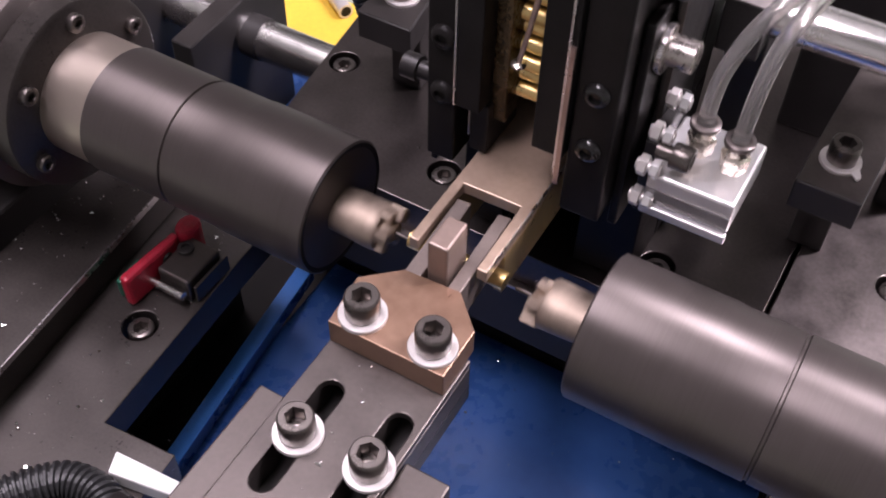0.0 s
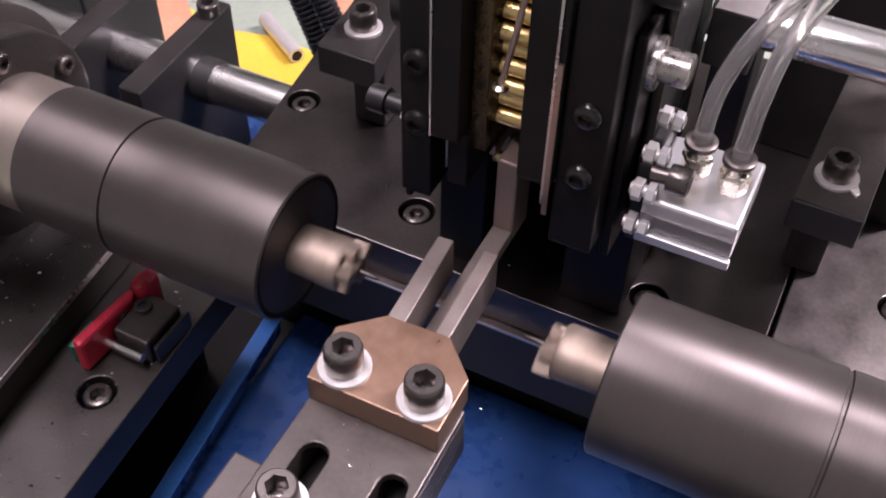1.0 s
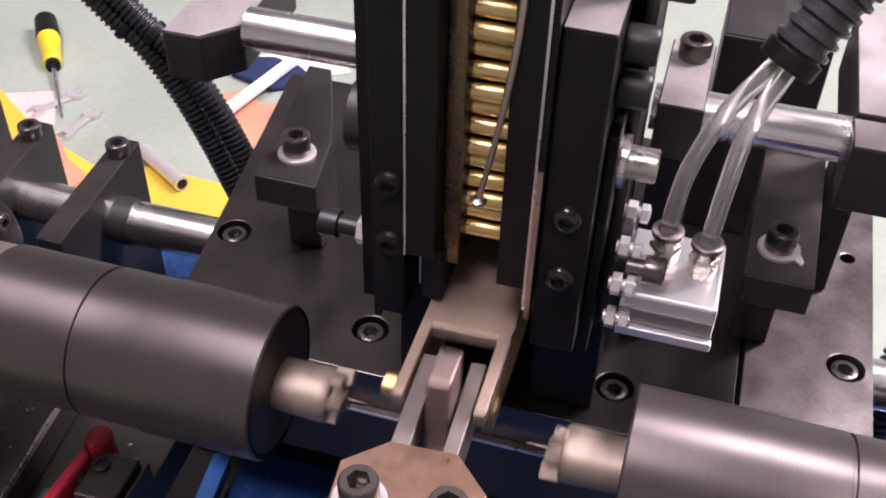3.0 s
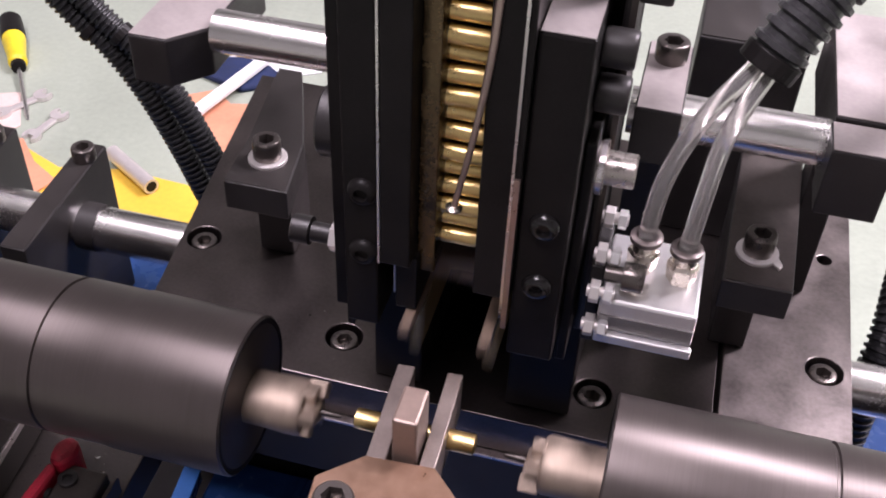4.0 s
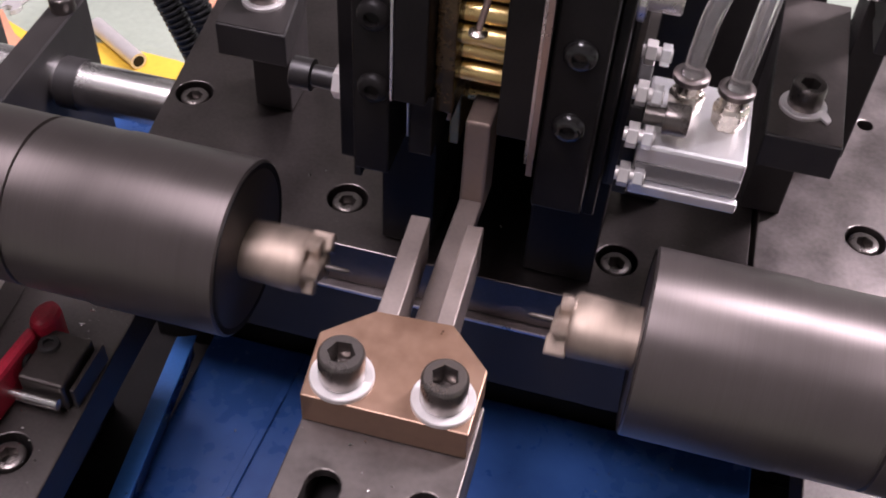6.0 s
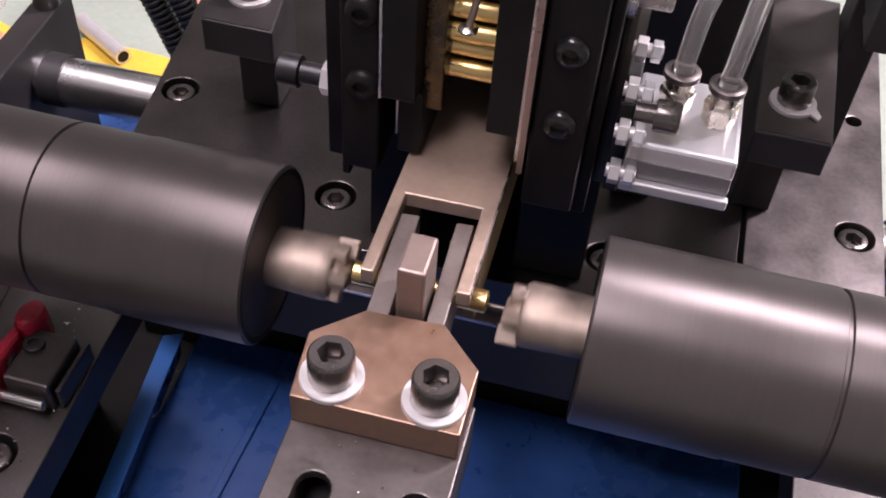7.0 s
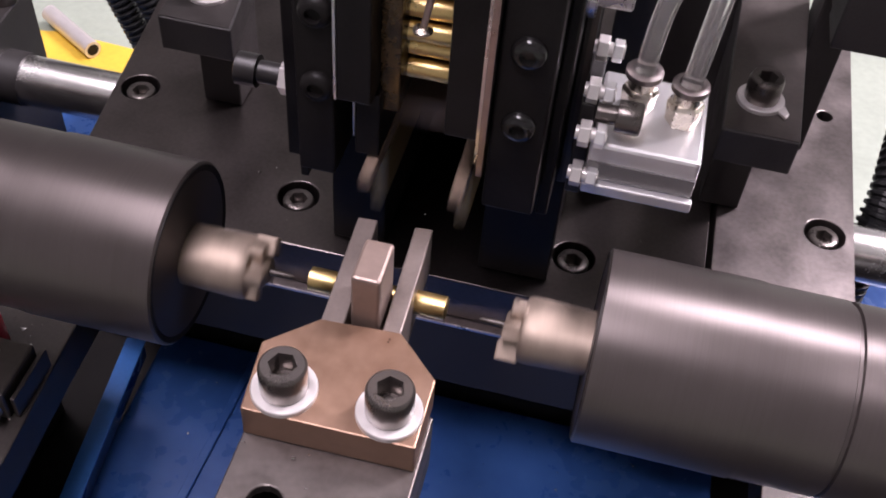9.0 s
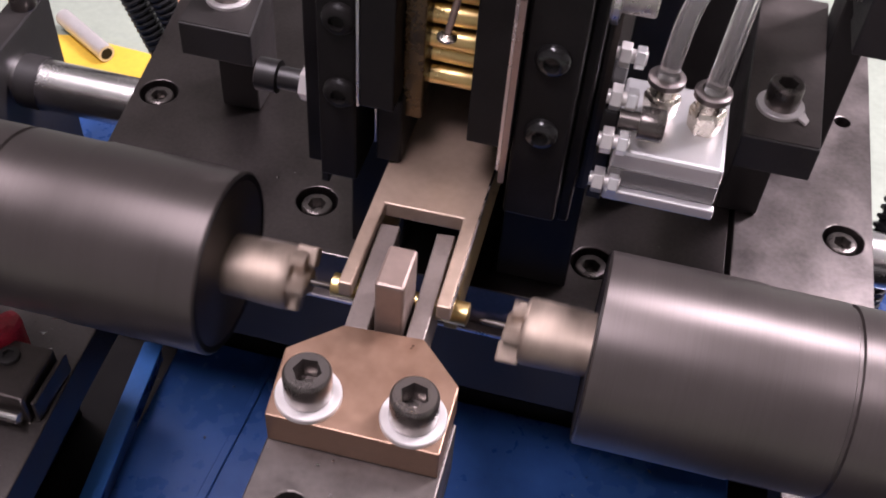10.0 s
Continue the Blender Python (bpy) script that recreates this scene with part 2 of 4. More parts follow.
def socket_screw(r, h, washer=0.0, label="black oxide hexagon socket head screw", group="socket head screws"):
    """A screw whose seat is at its origin, along z, with a washer under the head if one is given."""
    t = thing("socket_screw", label, "screw", group=group)
    w = 0.0
    if washer:
        part("washer", lathe([(0, washer), (0.0013, washer), (0.0016, washer * 0.97), (0.0016, r * 0.6)], "z", 40), M_ZINC, t, "white zinc washer", smooth=True)
        w = 0.0016
    hd = part("head", screw_mesh(r, h), M_SCREW, t, smooth=True)
    hd.location = (0, 0, w)
    # small bright floor paints the glint inside the dark socket
    so = part("socket_floor", hex_floor(r, h), M_SOCKET, t, "bright socket floor painting a glint")
    so.location = (0, 0, w)
    return t


CAP = socket_screw(0.0064, 0.0095, 0.0088, "black socket screw with white zinc washer")
PLAIN = socket_screw(0.0064, 0.0080)
SUNK = socket_screw(0.0063, 0.0070, 0.0, "black socket screw sunk in a plate counterbore")
SMALL = socket_screw(0.0042, 0.0050, 0.0, "small black socket screw")
_used = set()


def put_screw(kind, m, label=""):
    """The first call moves the pattern itself into place; later ones copy it."""
    if kind.name in _used:
        ob = copy_thing(kind, m)
    else:
        _used.add(kind.name)
        kind.matrix_basis = m
        ob = kind
    if label:
        ob["label"] = label
    return ob


# ---- the room ----
def structure(name, bm, mat, label, bevel=0.0):
    return tagged(part(name, bm, mat, None, label, bevel), kind="structure")


structure("floor", box(-2.6, 2.6, -2.6, 2.6, -0.34, -0.30), M_FLOOR, "worn green painted workshop surface")
structure("wall_north", box(-2.6, 2.6, 2.6, 2.7, -0.34, 2.0), M_WALL, "plain grey wall")
structure("wall_south", box(-2.6, 2.6, -2.7, -2.6, -0.34, 2.0), M_WALL, "plain grey wall")
structure("wall_west", box(-2.7, -2.6, -2.6, 2.6, -0.34, 2.0), M_WALL, "plain grey wall")
structure("wall_east", box(2.6, 2.7, -2.6, 2.6, -0.34, 2.0), M_WALL, "plain grey wall")
structure("ceiling", box(-2.6, 2.6, -2.6, 2.6, 2.0, 2.1), M_WALL, "plain pale ceiling")
for cx, cy in ((-0.42, -0.20), (0.95, 0.95)):
    lamp = thing("ceiling_lamp", "long white ceiling lamp, switched on", "lamp", (cx, cy, 1.99), "ceiling lamps")
    part("housing", box(-0.78, 0.78, -0.2, 0.2, -0.06, 0.0) if cy < 0 else box(-0.2, 0.2, -0.78, 0.78, -0.06, 0.0), M_WHITE, lamp, bevel=0.005)
    part("tube", lathe([(-0.75, 0.012), (0.75, 0.012)], "x" if cy < 0 else "y", 16, (0, 0, -0.0725)), M_LAMP, lamp, "glowing lamp tube")

# ---- machine bed ----
structure("machine_bed", prism([(-0.40, -0.30), (0.40, -0.30), (0.40, 0.284), (0.166, 0.284), (0.166, 0.335), (-0.166, 0.335), (-0.166, 0.284), (-0.40, 0.284)], -0.2998, -0.130), M_BLACK, "dark steel machine bed", 0.003)
tray = thing("chip_tray", "blue painted steel tray with metal chips", "tray", (0, 0, -0.13))
part("tray_floor", box(-0.131, 0.136, -0.28, 0.135, 0.0, 0.016), M_BLUE, tray, bevel=0.001)
part("fold", prism([(-0.112, -0.28), (-0.106, -0.28), (-0.082, 0.134), (-0.086, 0.134)], 0.0162, 0.0176), M_BLUE, tray, "pressed fold in the tray floor", 0.0006)
part("lip", prism([(-0.1080, -0.20), (-0.1010, -0.20), (-0.1345, 0.118), (-0.1415, 0.118)], 0.0165, 0.0290), M_BLUE, tray, "blue folded lip", 0.0004)
# brighter blue paints the light that the lip's top catches
part("lip_edge", prism([(-0.1085, -0.20), (-0.1000, -0.20), (-0.1328, 0.120), (-0.1415, 0.116)], 0.0291, 0.0305), M_BLUELIP, tray, "blue lip edge in a brighter, lit tone", 0.0004)
panel = thing("drip_tray", "shallow blue painted drip tray under the shaft", "tray", (0, 0, -0.13))
part("sheet", box(-0.40, -0.172, 0.155, 0.278, 0.0, 0.020), M_BLUE, panel, bevel=0.001)
panel = thing("drip_tray", "shallow blue painted drip tray under the shaft", "tray", (0, 0, -0.13))
part("sheet", box(0.172, 0.40, 0.155, 0.278, 0.0, 0.020), M_BLUE, panel, bevel=0.001)

pedestal = thing("pedestal", "dark steel pedestal under the head plate", "pedestal", (0, 0, -0.13))
part("block", box(-0.165, 0.165, 0.1365, 0.33, 0.0, 0.070), M_BLACK, pedestal, bevel=0.001)
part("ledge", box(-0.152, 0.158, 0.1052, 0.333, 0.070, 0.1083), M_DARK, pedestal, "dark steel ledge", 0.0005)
part("ledge_top", box(-0.1515, 0.1575, 0.1054, 0.3325, 0.1083, 0.1086), M_PLATE, pedestal, "lighter grey ledge top")
# bright metal strip stands in for the light along the ledge's edge
part("ledge_edge", box(-0.150, 0.156, 0.1046, 0.1053, 0.1076, 0.1087), M_EDGE, pedestal, "bright strip painting the lit ledge edge")

post = thing("side_column", "dark steel side column of the machine", "column", (0, 0, -0.13))
part("post", box(-0.395, -0.357, 0.245, 0.282, 0.0003, 0.50), M_DARK, post, bevel=0.002)
part("base_flange", box(-0.398, -0.353, 0.235, 0.2835, 0.0203, 0.030), M_DARK, post, bevel=0.001)

SUNKS = [(-0.1472, 0.1790), (-0.0595, 0.1350), (0.0532, 0.1340), (0.1504, 0.1765)]
head_plate = thing("head_plate", "grey-brown oxide steel plate with sunk screws", "plate", (0, 0, -0.0215))
left_edge = [(-0.150, 0.109), (0.104, 0.109), (0.104, 0.325), (-0.176, 0.325)]
# painted darker than the side plate for the shade around the column
part("centre_plate", prism(left_edge, 0.0005, 0.0215, [circle(x, y, 0.0084) for x, y in SUNKS[:3]]), M_PLATE_SHADE, head_plate, bevel=0.0005)
right_edge = [(0.1062, 0.109), (0.1615, 0.109), (0.1640, 0.325), (0.1062, 0.325)]
part("side_plate", prism(right_edge, 0.0005, 0.0213, [circle(*SUNKS[3], 0.0084), circle(0.1507, 0.2532, 0.0036, 16)]), M_PLATE, head_plate, "grey steel plate with a drilled hole", 0.0005)
for x, y in SUNKS:
    put_screw(SUNK, pose(x, y, -0.0085, 0, 0, 20))

# ---- guide bars beside the feeder ----
for sx in (-1, 1):
    x0, x1 = (-0.1215, -0.0925) if sx < 0 else (0.0945, 0.1225)
    k = -0.0085 if sx < 0 else 0.0035
    bar = thing("guide_block", "dark oxide steel guide block with a stepped foot", "guide block", (0, 0, 0), "guide blocks")
    outline = [(x0, 0.1545), (x1, 0.1545), (x1 + k * 0.9, 0.250), (x0 + k, 0.250)]
    if sx < 0:
        outline = [(-0.1198, 0.1545), (-0.0905, 0.1545), (-0.0960, 0.1900), (-0.1180, 0.2470), (-0.1304, 0.2470), (-0.1215, 0.1870)]
    part("bar", prism(outline, 0.0450, 0.0600), M_DARK, bar, bevel=0.0007)
    cx, cy = sum(p[0] for p in outline) / len(outline), sum(p[1] for p in outline) / len(outline)
    # thin top sheet, lighter than the bar and lightest on the right block
    part("top_face", prism([(cx + (x - cx) * 0.965, cy + (y - cy) * 0.985) for x, y in outline], 0.0601, 0.0604), M_MID if sx < 0 else M_ARM, bar, "lighter grey top face")
    part("foot", box(x0 + 0.004, x1 - 0.008, 0.1800, 0.204 if sx < 0 else 0.248, 0.0002, 0.0450), M_DARK, bar, bevel=0.0007)
    put_screw(CAP, pose(-0.107 if sx < 0 else 0.1073, 0.1745, 0.0604, 0, 0, 10 * sx))
    if sx > 0:
        part("washer_tab", prism([(0.1135, 0.1685), (0.1165, 0.1655), (0.1178, 0.1680), (0.1160, 0.1725)], 0.0606, 0.0618), M_ZINC, bar, "bent bright washer tab", 0.0003)

# ---- fixture in front: arm, clamp plate and prongs ----
arm = thing("fixture_arm", "grey steel slotted arm bar of the fixture", "arm", (0, 0, 0))
AX0, AX1 = -0.0222, 0.0250
part("slotted_plate", prism([(AX0, -0.150), (AX1, -0.150), (AX1, 0.006), (AX0, 0.006)], 0.0600, 0.0635, [slot(-0.0098, -0.068, -0.0300, 0.0048), slot(0.0172, -0.068, -0.0290, 0.0048)]), M_ARM, arm, "slotted grey steel top", 0.0005)
for a, b in ((AX0, -0.0150), (-0.0046, -0.0032), (0.0090, 0.0120), (0.0222, AX1)):
    part("rib", box(a, b, -0.150, 0.006, 0.0480, 0.0599), M_ARM, arm, bevel=0.0004)
part("bottom", box(AX0, AX1, -0.150, 0.006, 0.0400, 0.0479), M_DARK, arm)
carrier = thing("arm_carrier", "grey steel carrier under the fixture arm", "carrier", (0, 0, -0.13))
for a, b in ((-0.0335, -0.0228), (0.0256, 0.0425)):
    part("cheek", box(a, b, -0.150, -0.0380, 0.14, 0.1905), M_ARM, carrier, bevel=0.0008)
part("web", box(-0.0335, 0.0425, -0.150, -0.0420, 0.0, 0.1395), M_DARK, carrier, bevel=0.0008)
part("bracket", box(-0.0222, 0.0250, -0.150, -0.045, 0.1396, 0.1699), M_DARK, carrier)
put_screw(CAP, pose(-0.0096, -0.0490, 0.0635, 0, 0, 15))
put_screw(CAP, pose(0.0176, -0.0480, 0.0635, 0, 0, -12))

clamp = thing("prong_plate", "brown-tinted steel plate with two long prongs", "fixture", (0, 0, 0))
OCT = [(-0.0220, -0.0122), (0.0240, -0.0118), (0.0240, 0.0098), (0.0112, 0.0226), (-0.0112, 0.0212), (-0.0240, 0.0094)]
part("plate", prism(OCT, 0.0636, 0.0750), M_FIXTURE, clamp, bevel=0.00045)
part("prong", prism([(-0.0112, 0.0208), (-0.0047, 0.0214), (-0.0066, 0.0620), (-0.0126, 0.0615)], 0.0560, 0.0747), M_PRONG, clamp, "grey ground steel prong", 0.0004)
part("prong", prism([(0.0060, 0.0218), (0.0112, 0.0222), (0.0102, 0.0630), (0.0048, 0.0625)], 0.0560, 0.0747), M_PRONG, clamp, "grey ground steel prong", 0.0004)
part("web", box(-0.0112, 0.0112, 0.0068, 0.0207, 0.0480, 0.0635), M_PRONG, clamp)
put_screw(CAP, pose(-0.0130, -0.0038, 0.0750, 0, 0, 5))
put_screw(CAP, pose(0.0150, -0.0034, 0.0750, 0, 0, -14))

# ---- moving feeder parts ----
pusher = thing("pusher", "grey steel L-shaped pusher between the prongs", "pusher", (0, 0, 0))
part("upright", box(-0.0036, 0.0046, 0.0237, 0.0387, 0.0530, 0.0920), M_PUSHER, pusher, bevel=0.0009)
part("foot", box(-0.0034, 0.0044, -0.0380, 0.0236, 0.0530, 0.0588), M_PRONG, pusher, "bright flat foot", 0.0005)

shuttle = thing("shuttle", "bronze-coloured steel feed shuttle with a slot", "shuttle", (0, 0, 0))
part("top_plate", prism([(-0.0168, 0.0330), (-0.0129, 0.0330), (-0.0126, 0.0669), (0.0115, 0.0674), (0.01185, 0.0325), (0.0160, 0.0325), (0.0160, 0.150), (-0.0168, 0.150)], 0.0725, 0.0780), M_SHUTTLE, shuttle, "slotted top plate", 0.0005)
part("cheek", box(-0.0166, -0.01285, 0.0475, 0.150, 0.0500, 0.0724), M_CHEEK, shuttle, "brass-coloured side cheek", 0.0005)
part("cheek", box(0.01175, 0.0158, 0.0475, 0.150, 0.0500, 0.0724), M_CHEEK, shuttle, "brass-coloured side cheek", 0.0005)

# strip of bright metal paints the highlight on the shuttle's right edge
part("edge_highlight", box(0.01585, 0.0163, 0.0335, 0.149, 0.0768, 0.0782), M_EDGE, shuttle, "bright strip along the edge")


def workpiece():
    """A turned brass pin: thick ends and a thinner waist."""
    t = thing("brass_pin", "short turned brass pin held for drilling", "workpiece", (0, 0, 0), "brass pins")
    part("body", lathe([(-0.0216, 0.0026), (-0.0212, 0.0036), (-0.0100, 0.0036), (-0.0095, 0.0033), (0.0075, 0.0033), (0.0080, 0.0036), (0.0196, 0.0036), (0.0200, 0.0026)], "x", 24), M_BRASS, t, smooth=True)
    part("bore", lathe([(-0.0218, 0.0015), (-0.0213, 0.0015)], "x", 12), M_DARK, t, "dark bore")
    return t


# ---- spindles ----
def spindle(sign):
    """A drilling spindle whose nose face is at its origin; sign: the way that it runs off along x."""
    t = thing("drill_spindle", "matt black cylindrical drilling spindle with turned grooves", "spindle", (0, 0, 0), "drill spindles")
    s = sign

    def turned(profile, n=72):
        return lathe([(s * h, r) for h, r in profile], "x", n)

    part("nose", turned([(0.0, 0.0277), (0.0005, 0.0283), (0.0436, 0.0283), (0.0442, 0.0279), (0.0668, 0.0279), (0.0672, 0.0270), (0.0682, 0.0270)]), M_SPINDLE, t, smooth=True)
    part("sleeve", turned([(0.0683, 0.0270), (0.0686, 0.0278), (0.1085, 0.0278), (0.1090, 0.0272)]), M_SPINDLE, t, smooth=True)
    part("collar", turned([(0.1091, 0.0270), (0.1310, 0.0270)]), M_COLLAR, t, "bright turned steel collar", smooth=True)
    fl = part("flange", turned([(0.1311, 0.0420), (0.1320, 0.0435), (0.1440, 0.0435), (0.1450, 0.0425)]), M_OILY, t, "oily dark round flange", smooth=True)
    for k in range(6):
        a = radians(60 * k + 25)
        h = part("flange_screw", screw_mesh(0.0040, 0.0035), M_SCREW, fl, "black flange screw", smooth=True)
        h.matrix_basis = pose(s * 0.1312, 0.0355 * math.cos(a), 0.0355 * math.sin(a), 0, -90 * s, 0)
    part("housing", turned([(0.1451, 0.0470), (0.1465, 0.050), (0.30, 0.050)]), M_SPINDLE, t, "dark cylindrical housing", smooth=True)
    part("mouth", turned([(0.0040, 0.0140), (0.0012, 0.0180), (-0.0003, 0.0274), (0.0006, 0.0276), (0.0045, 0.0140)]), M_BLACK, t, "black recessed nose face", smooth=True)
    return t


def lobed(profile, lobes, depth, n=60):
    """Turned along x like lathe(), with shallow lobes round it."""
    bm = bmesh.new()
    rings = []
    for h, r in profile:
        ring = []
        for i in range(n):
            a = 2 * math.pi * i / n
            q = r * (1 + depth * math.cos(lobes * a))
            ring.append(bm.verts.new((h, q * math.cos(a), q * math.sin(a))))
        rings.append(ring)
    for a, b in zip(rings, rings[1:]):
        for i in range(n):
            bm.faces.new((a[i], a[(i + 1) % n], b[(i + 1) % n], b[i]))
    bm.faces.new(rings[0])
    bm.faces.new(rings[-1])
    return bm


def cutter(sign):
    """The chuck body, its notched nut and the thin drill in a spindle's nose."""
    s = sign
    t = thing("drill_chuck", "spinning steel collet chuck with a thin drill", "chuck", (0, 0, 0), "drill chucks")

    def along(profile):
        return [(-s * h, r) for h, r in profile]

    body = part("body", lobed(along([(-0.0030, 0.0090), (0.0080, 0.0093), (0.0150, 0.0096), (0.0188, 0.0096), (0.0200, 0.0088), (0.0206, 0.0062), (0.0240, 0.0050), (0.0252, 0.0034)]), 2, 0.10), M_COLLET, t, "worn collet body", smooth=True)
    body.location = (0, 0.0005, -0.0004)
    for k in range(5):
        a, b = sorted((-s * 0.0192, -s * (0.0226 + 0.0007 * (k * 2 % 5))))
        jaw = part("jaw", box(a, b, 0.0040, 0.0080 + 0.0004 * (k * 3 % 5), -0.0019, 0.0019), M_COLLET, t, bevel=0.0004)
        jaw.matrix_basis = pose(0, 0, 0, 72 * k + 12)
    a, b = sorted((-s * 0.0195, -s * 0.0262))
    lug = part("lug", box(a, b, 0.0046, 0.0104, -0.0028, 0.0028), M_COLLET, t, "bright clamping lug", 0.0005)
    lug.matrix_basis = pose(0, 0, 0, 45 if s < 0 else 222)
    part("drill", lathe(along([(0.0253, 0.0011), (0.0318, 0.0009), (0.0330, 0.0002)]), "x", 16), M_ARM, t, "thin twist drill", smooth=True)
    return t


SPINDLE_Y, SPINDLE_Z = 0.0425, 0.0635
NOSE_LEFT, NOSE_RIGHT = -0.0595, 0.0625
spindle_left = spindle(-1)
spindle_right = spindle(1)
chuck_left = cutter(-1)
chuck_right = cutter(1)

# saddles on which the spindle housings sit
for s in (-1, 1):
    sd = thing("spindle_saddle", "dark steel saddle under a spindle housing", "saddle", (0, 0, -0.13), "spindle saddles")
    a, b = sorted((s * 0.2150, s * 0.3500))
    part("block", box(a, b, -0.02, 0.105, 0.0005, 0.140), M_DARK, sd, bevel=0.002)

# ---- feeder column ----
column = thing("feeder_column", "black upright feeder column with a pin magazine", "feeder", (0, 0, 0))
TOP = 0.330
part("left_plate", box(-0.0410, -0.0382, 0.0900, 0.150, 0.0580, TOP), M_BLACK, column, bevel=0.0006)
part("rear_cheek", box(-0.0535, -0.0412, 0.1120, 0.150, 0.0450, TOP), M_BLACK, column, bevel=0.0008)
part("left_block", box(-0.0380, -0.0262, 0.0815, 0.140, 0.0700, TOP), M_BLACK, column, bevel=0.0008)
part("left_leg", box(-0.0395, -0.0190, 0.1180, 0.150, 0.0006, 0.0695), M_BLACK, column, bevel=0.0008)
part("right_leg", box(0.0180, 0.0448, 0.1180, 0.150, 0.0006, 0.0575), M_BLACK, column, bevel=0.0008)
part("left_cover", box(-0.0244, -0.0141, 0.0785, 0.100, 0.1035, TOP), M_BLACK, column, bevel=0.0006)
# the column's thin edge strips are painted highlights
part("left_edge", box(-0.0252, -0.02442, 0.0783, 0.0800, 0.1035, TOP), M_EDGE, column, "bright strip painting an edge highlight")
part("left_shoe", box(-0.0205, -0.0128, 0.0840, 0.110, 0.0790, 0.1034), M_BLACK, column, bevel=0.0006)
part("shoe_edge", box(-0.0211, -0.02052, 0.0838, 0.0850, 0.0860, 0.1020), M_EDGE, column, "bright strip painting an edge highlight")
part("channel_wall", box(-0.0140, -0.0078, 0.0880, 0.118, 0.0950, TOP), M_GOLDSIDE, column, "tarnished brass channel wall", 0.0005)
part("right_cover", box(0.0080, 0.0208, 0.0785, 0.110, 0.0985, TOP), M_BLACK, column, bevel=0.0006)
part("right_edge", box(0.0178, 0.0187, 0.0776, 0.0784, 0.0905, TOP), M_EDGE, column, "bright strip painting an edge highlight")
part("right_fin", box(0.0188, 0.0206, 0.0774, 0.0784, 0.0860, 0.150), M_PIN, column, "pinkish steel fin")
part("right_block", box(0.0210, 0.0372, 0.0815, 0.140, 0.0700, 0.1990), M_BLACK, column, bevel=0.0010)
# thin pale sheet: the lit top of the black block, painted
part("block_top", box(0.0214, 0.0368, 0.0820, 0.1395, 0.1991, 0.1994), M_LIT_TOP, column, "grey block top in a lit tone")
part("right_cheek", box(0.0374, 0.0412, 0.0930, 0.140, 0.0600, 0.1570), M_BLACK, column, bevel=0.0008)
part("rim_plate", box(0.0413, 0.0450, 0.1120, 0.150, 0.0580, 0.2300), M_DARK, column, "dark plate with a bright rim", 0.0008)
part("rim_edge", box(0.0432, 0.0452, 0.1108, 0.1119, 0.0600, 0.2280), M_ARM, column, "worn grey rim")
part("back_plate", box(-0.0410, 0.0450, 0.1502, 0.170, 0.0850, TOP), M_BLACK, column, bevel=0.0010)
part("back_leg", box(-0.0410, -0.0190, 0.1502, 0.170, 0.0006, 0.0849), M_BLACK, column, bevel=0.0010)
part("back_leg", box(0.0180, 0.0450, 0.1502, 0.170, 0.0006, 0.0849), M_BLACK, column, bevel=0.0010)
# unseen box added behind the column to darken the shuttle's channel
part("shade_side", box(-0.0230, -0.0190, 0.1702, 0.240, 0.0006, 0.0849), M_BLACK, column, bevel=0.0006)
part("shade_side", box(0.0180, 0.0220, 0.1702, 0.240, 0.0006, 0.0849), M_BLACK, column, bevel=0.0006)
part("shade_roof", box(-0.0230, 0.0220, 0.1702, 0.240, 0.0851, 0.0890), M_BLACK, column, bevel=0.0006)
part("shade_end", box(-0.0230, 0.0220, 0.2402, 0.2440, 0.0006, 0.0890), M_BLACK, column, bevel=0.0006)
part("channel_back", box(-0.0140, 0.0205, 0.1185, 0.150, 0.0950, TOP), M_BLACK, column)
BUTTON = [(0.0, 0.0052), (0.0010, 0.0051), (0.0022, 0.0044), (0.0029, 0.0032), (0.0030, 0.0024), (0.0014, 0.0022)]
for x, z in ((0.0292, 0.1050), (0.0292, 0.1310), (-0.0310, 0.1050), (-0.0310, 0.1310)):
    h = part("face_screw", lathe(BUTTON, "z", 28), M_GLOSS if x > 0 else M_BLACK, column, "glossy black button screw", smooth=True)
    h.matrix_basis = pose(x, 0.0815, z, 90, 0, 0)
for y, z, r in ((0.104, 0.1850, 0.0062), (0.104, 0.1690, 0.0062), (0.126, 0.1960, 0.0062)):
    h = part("side_screw", screw_mesh(r, 0.010), M_DARK, column, "black knurled screw head", smooth=True)
    h.matrix_basis = pose(0.0376 if y < 0.12 else 0.0451, y, z, 0, 90, 0)
knob = part("cam_roller", lathe([(0.0413, 0.0090), (0.0440, 0.0090), (0.0442, 0.0058), (0.0535, 0.0058), (0.0540, 0.0050)], "x", 32, (0, 0.106, 0.1400)), M_SOCKET, column, "grey steel cam roller with a bright rim", smooth=True)
part("roller_rim", lathe([(0.0420, 0.0094), (0.0436, 0.0094)], "x", 32, (0, 0.106, 0.1400)), M_EDGE, knob)
part("left_boss", lathe([(-0.0620, 0.0130), (-0.0610, 0.0140), (-0.0536, 0.0140)], "x", 36, (0, 0.131, 0.1205)), M_DARK, column, "round dark boss", smooth=True)
stop = part("stop_screw", lathe([(-0.0770, 0.0052), (-0.0765, 0.0060), (-0.0690, 0.0060), (-0.0685, 0.0042), (-0.0536, 0.0042)], "x", 28, (0, 0.128, 0.0660)), M_DARK, column, "black stop screw", smooth=True)
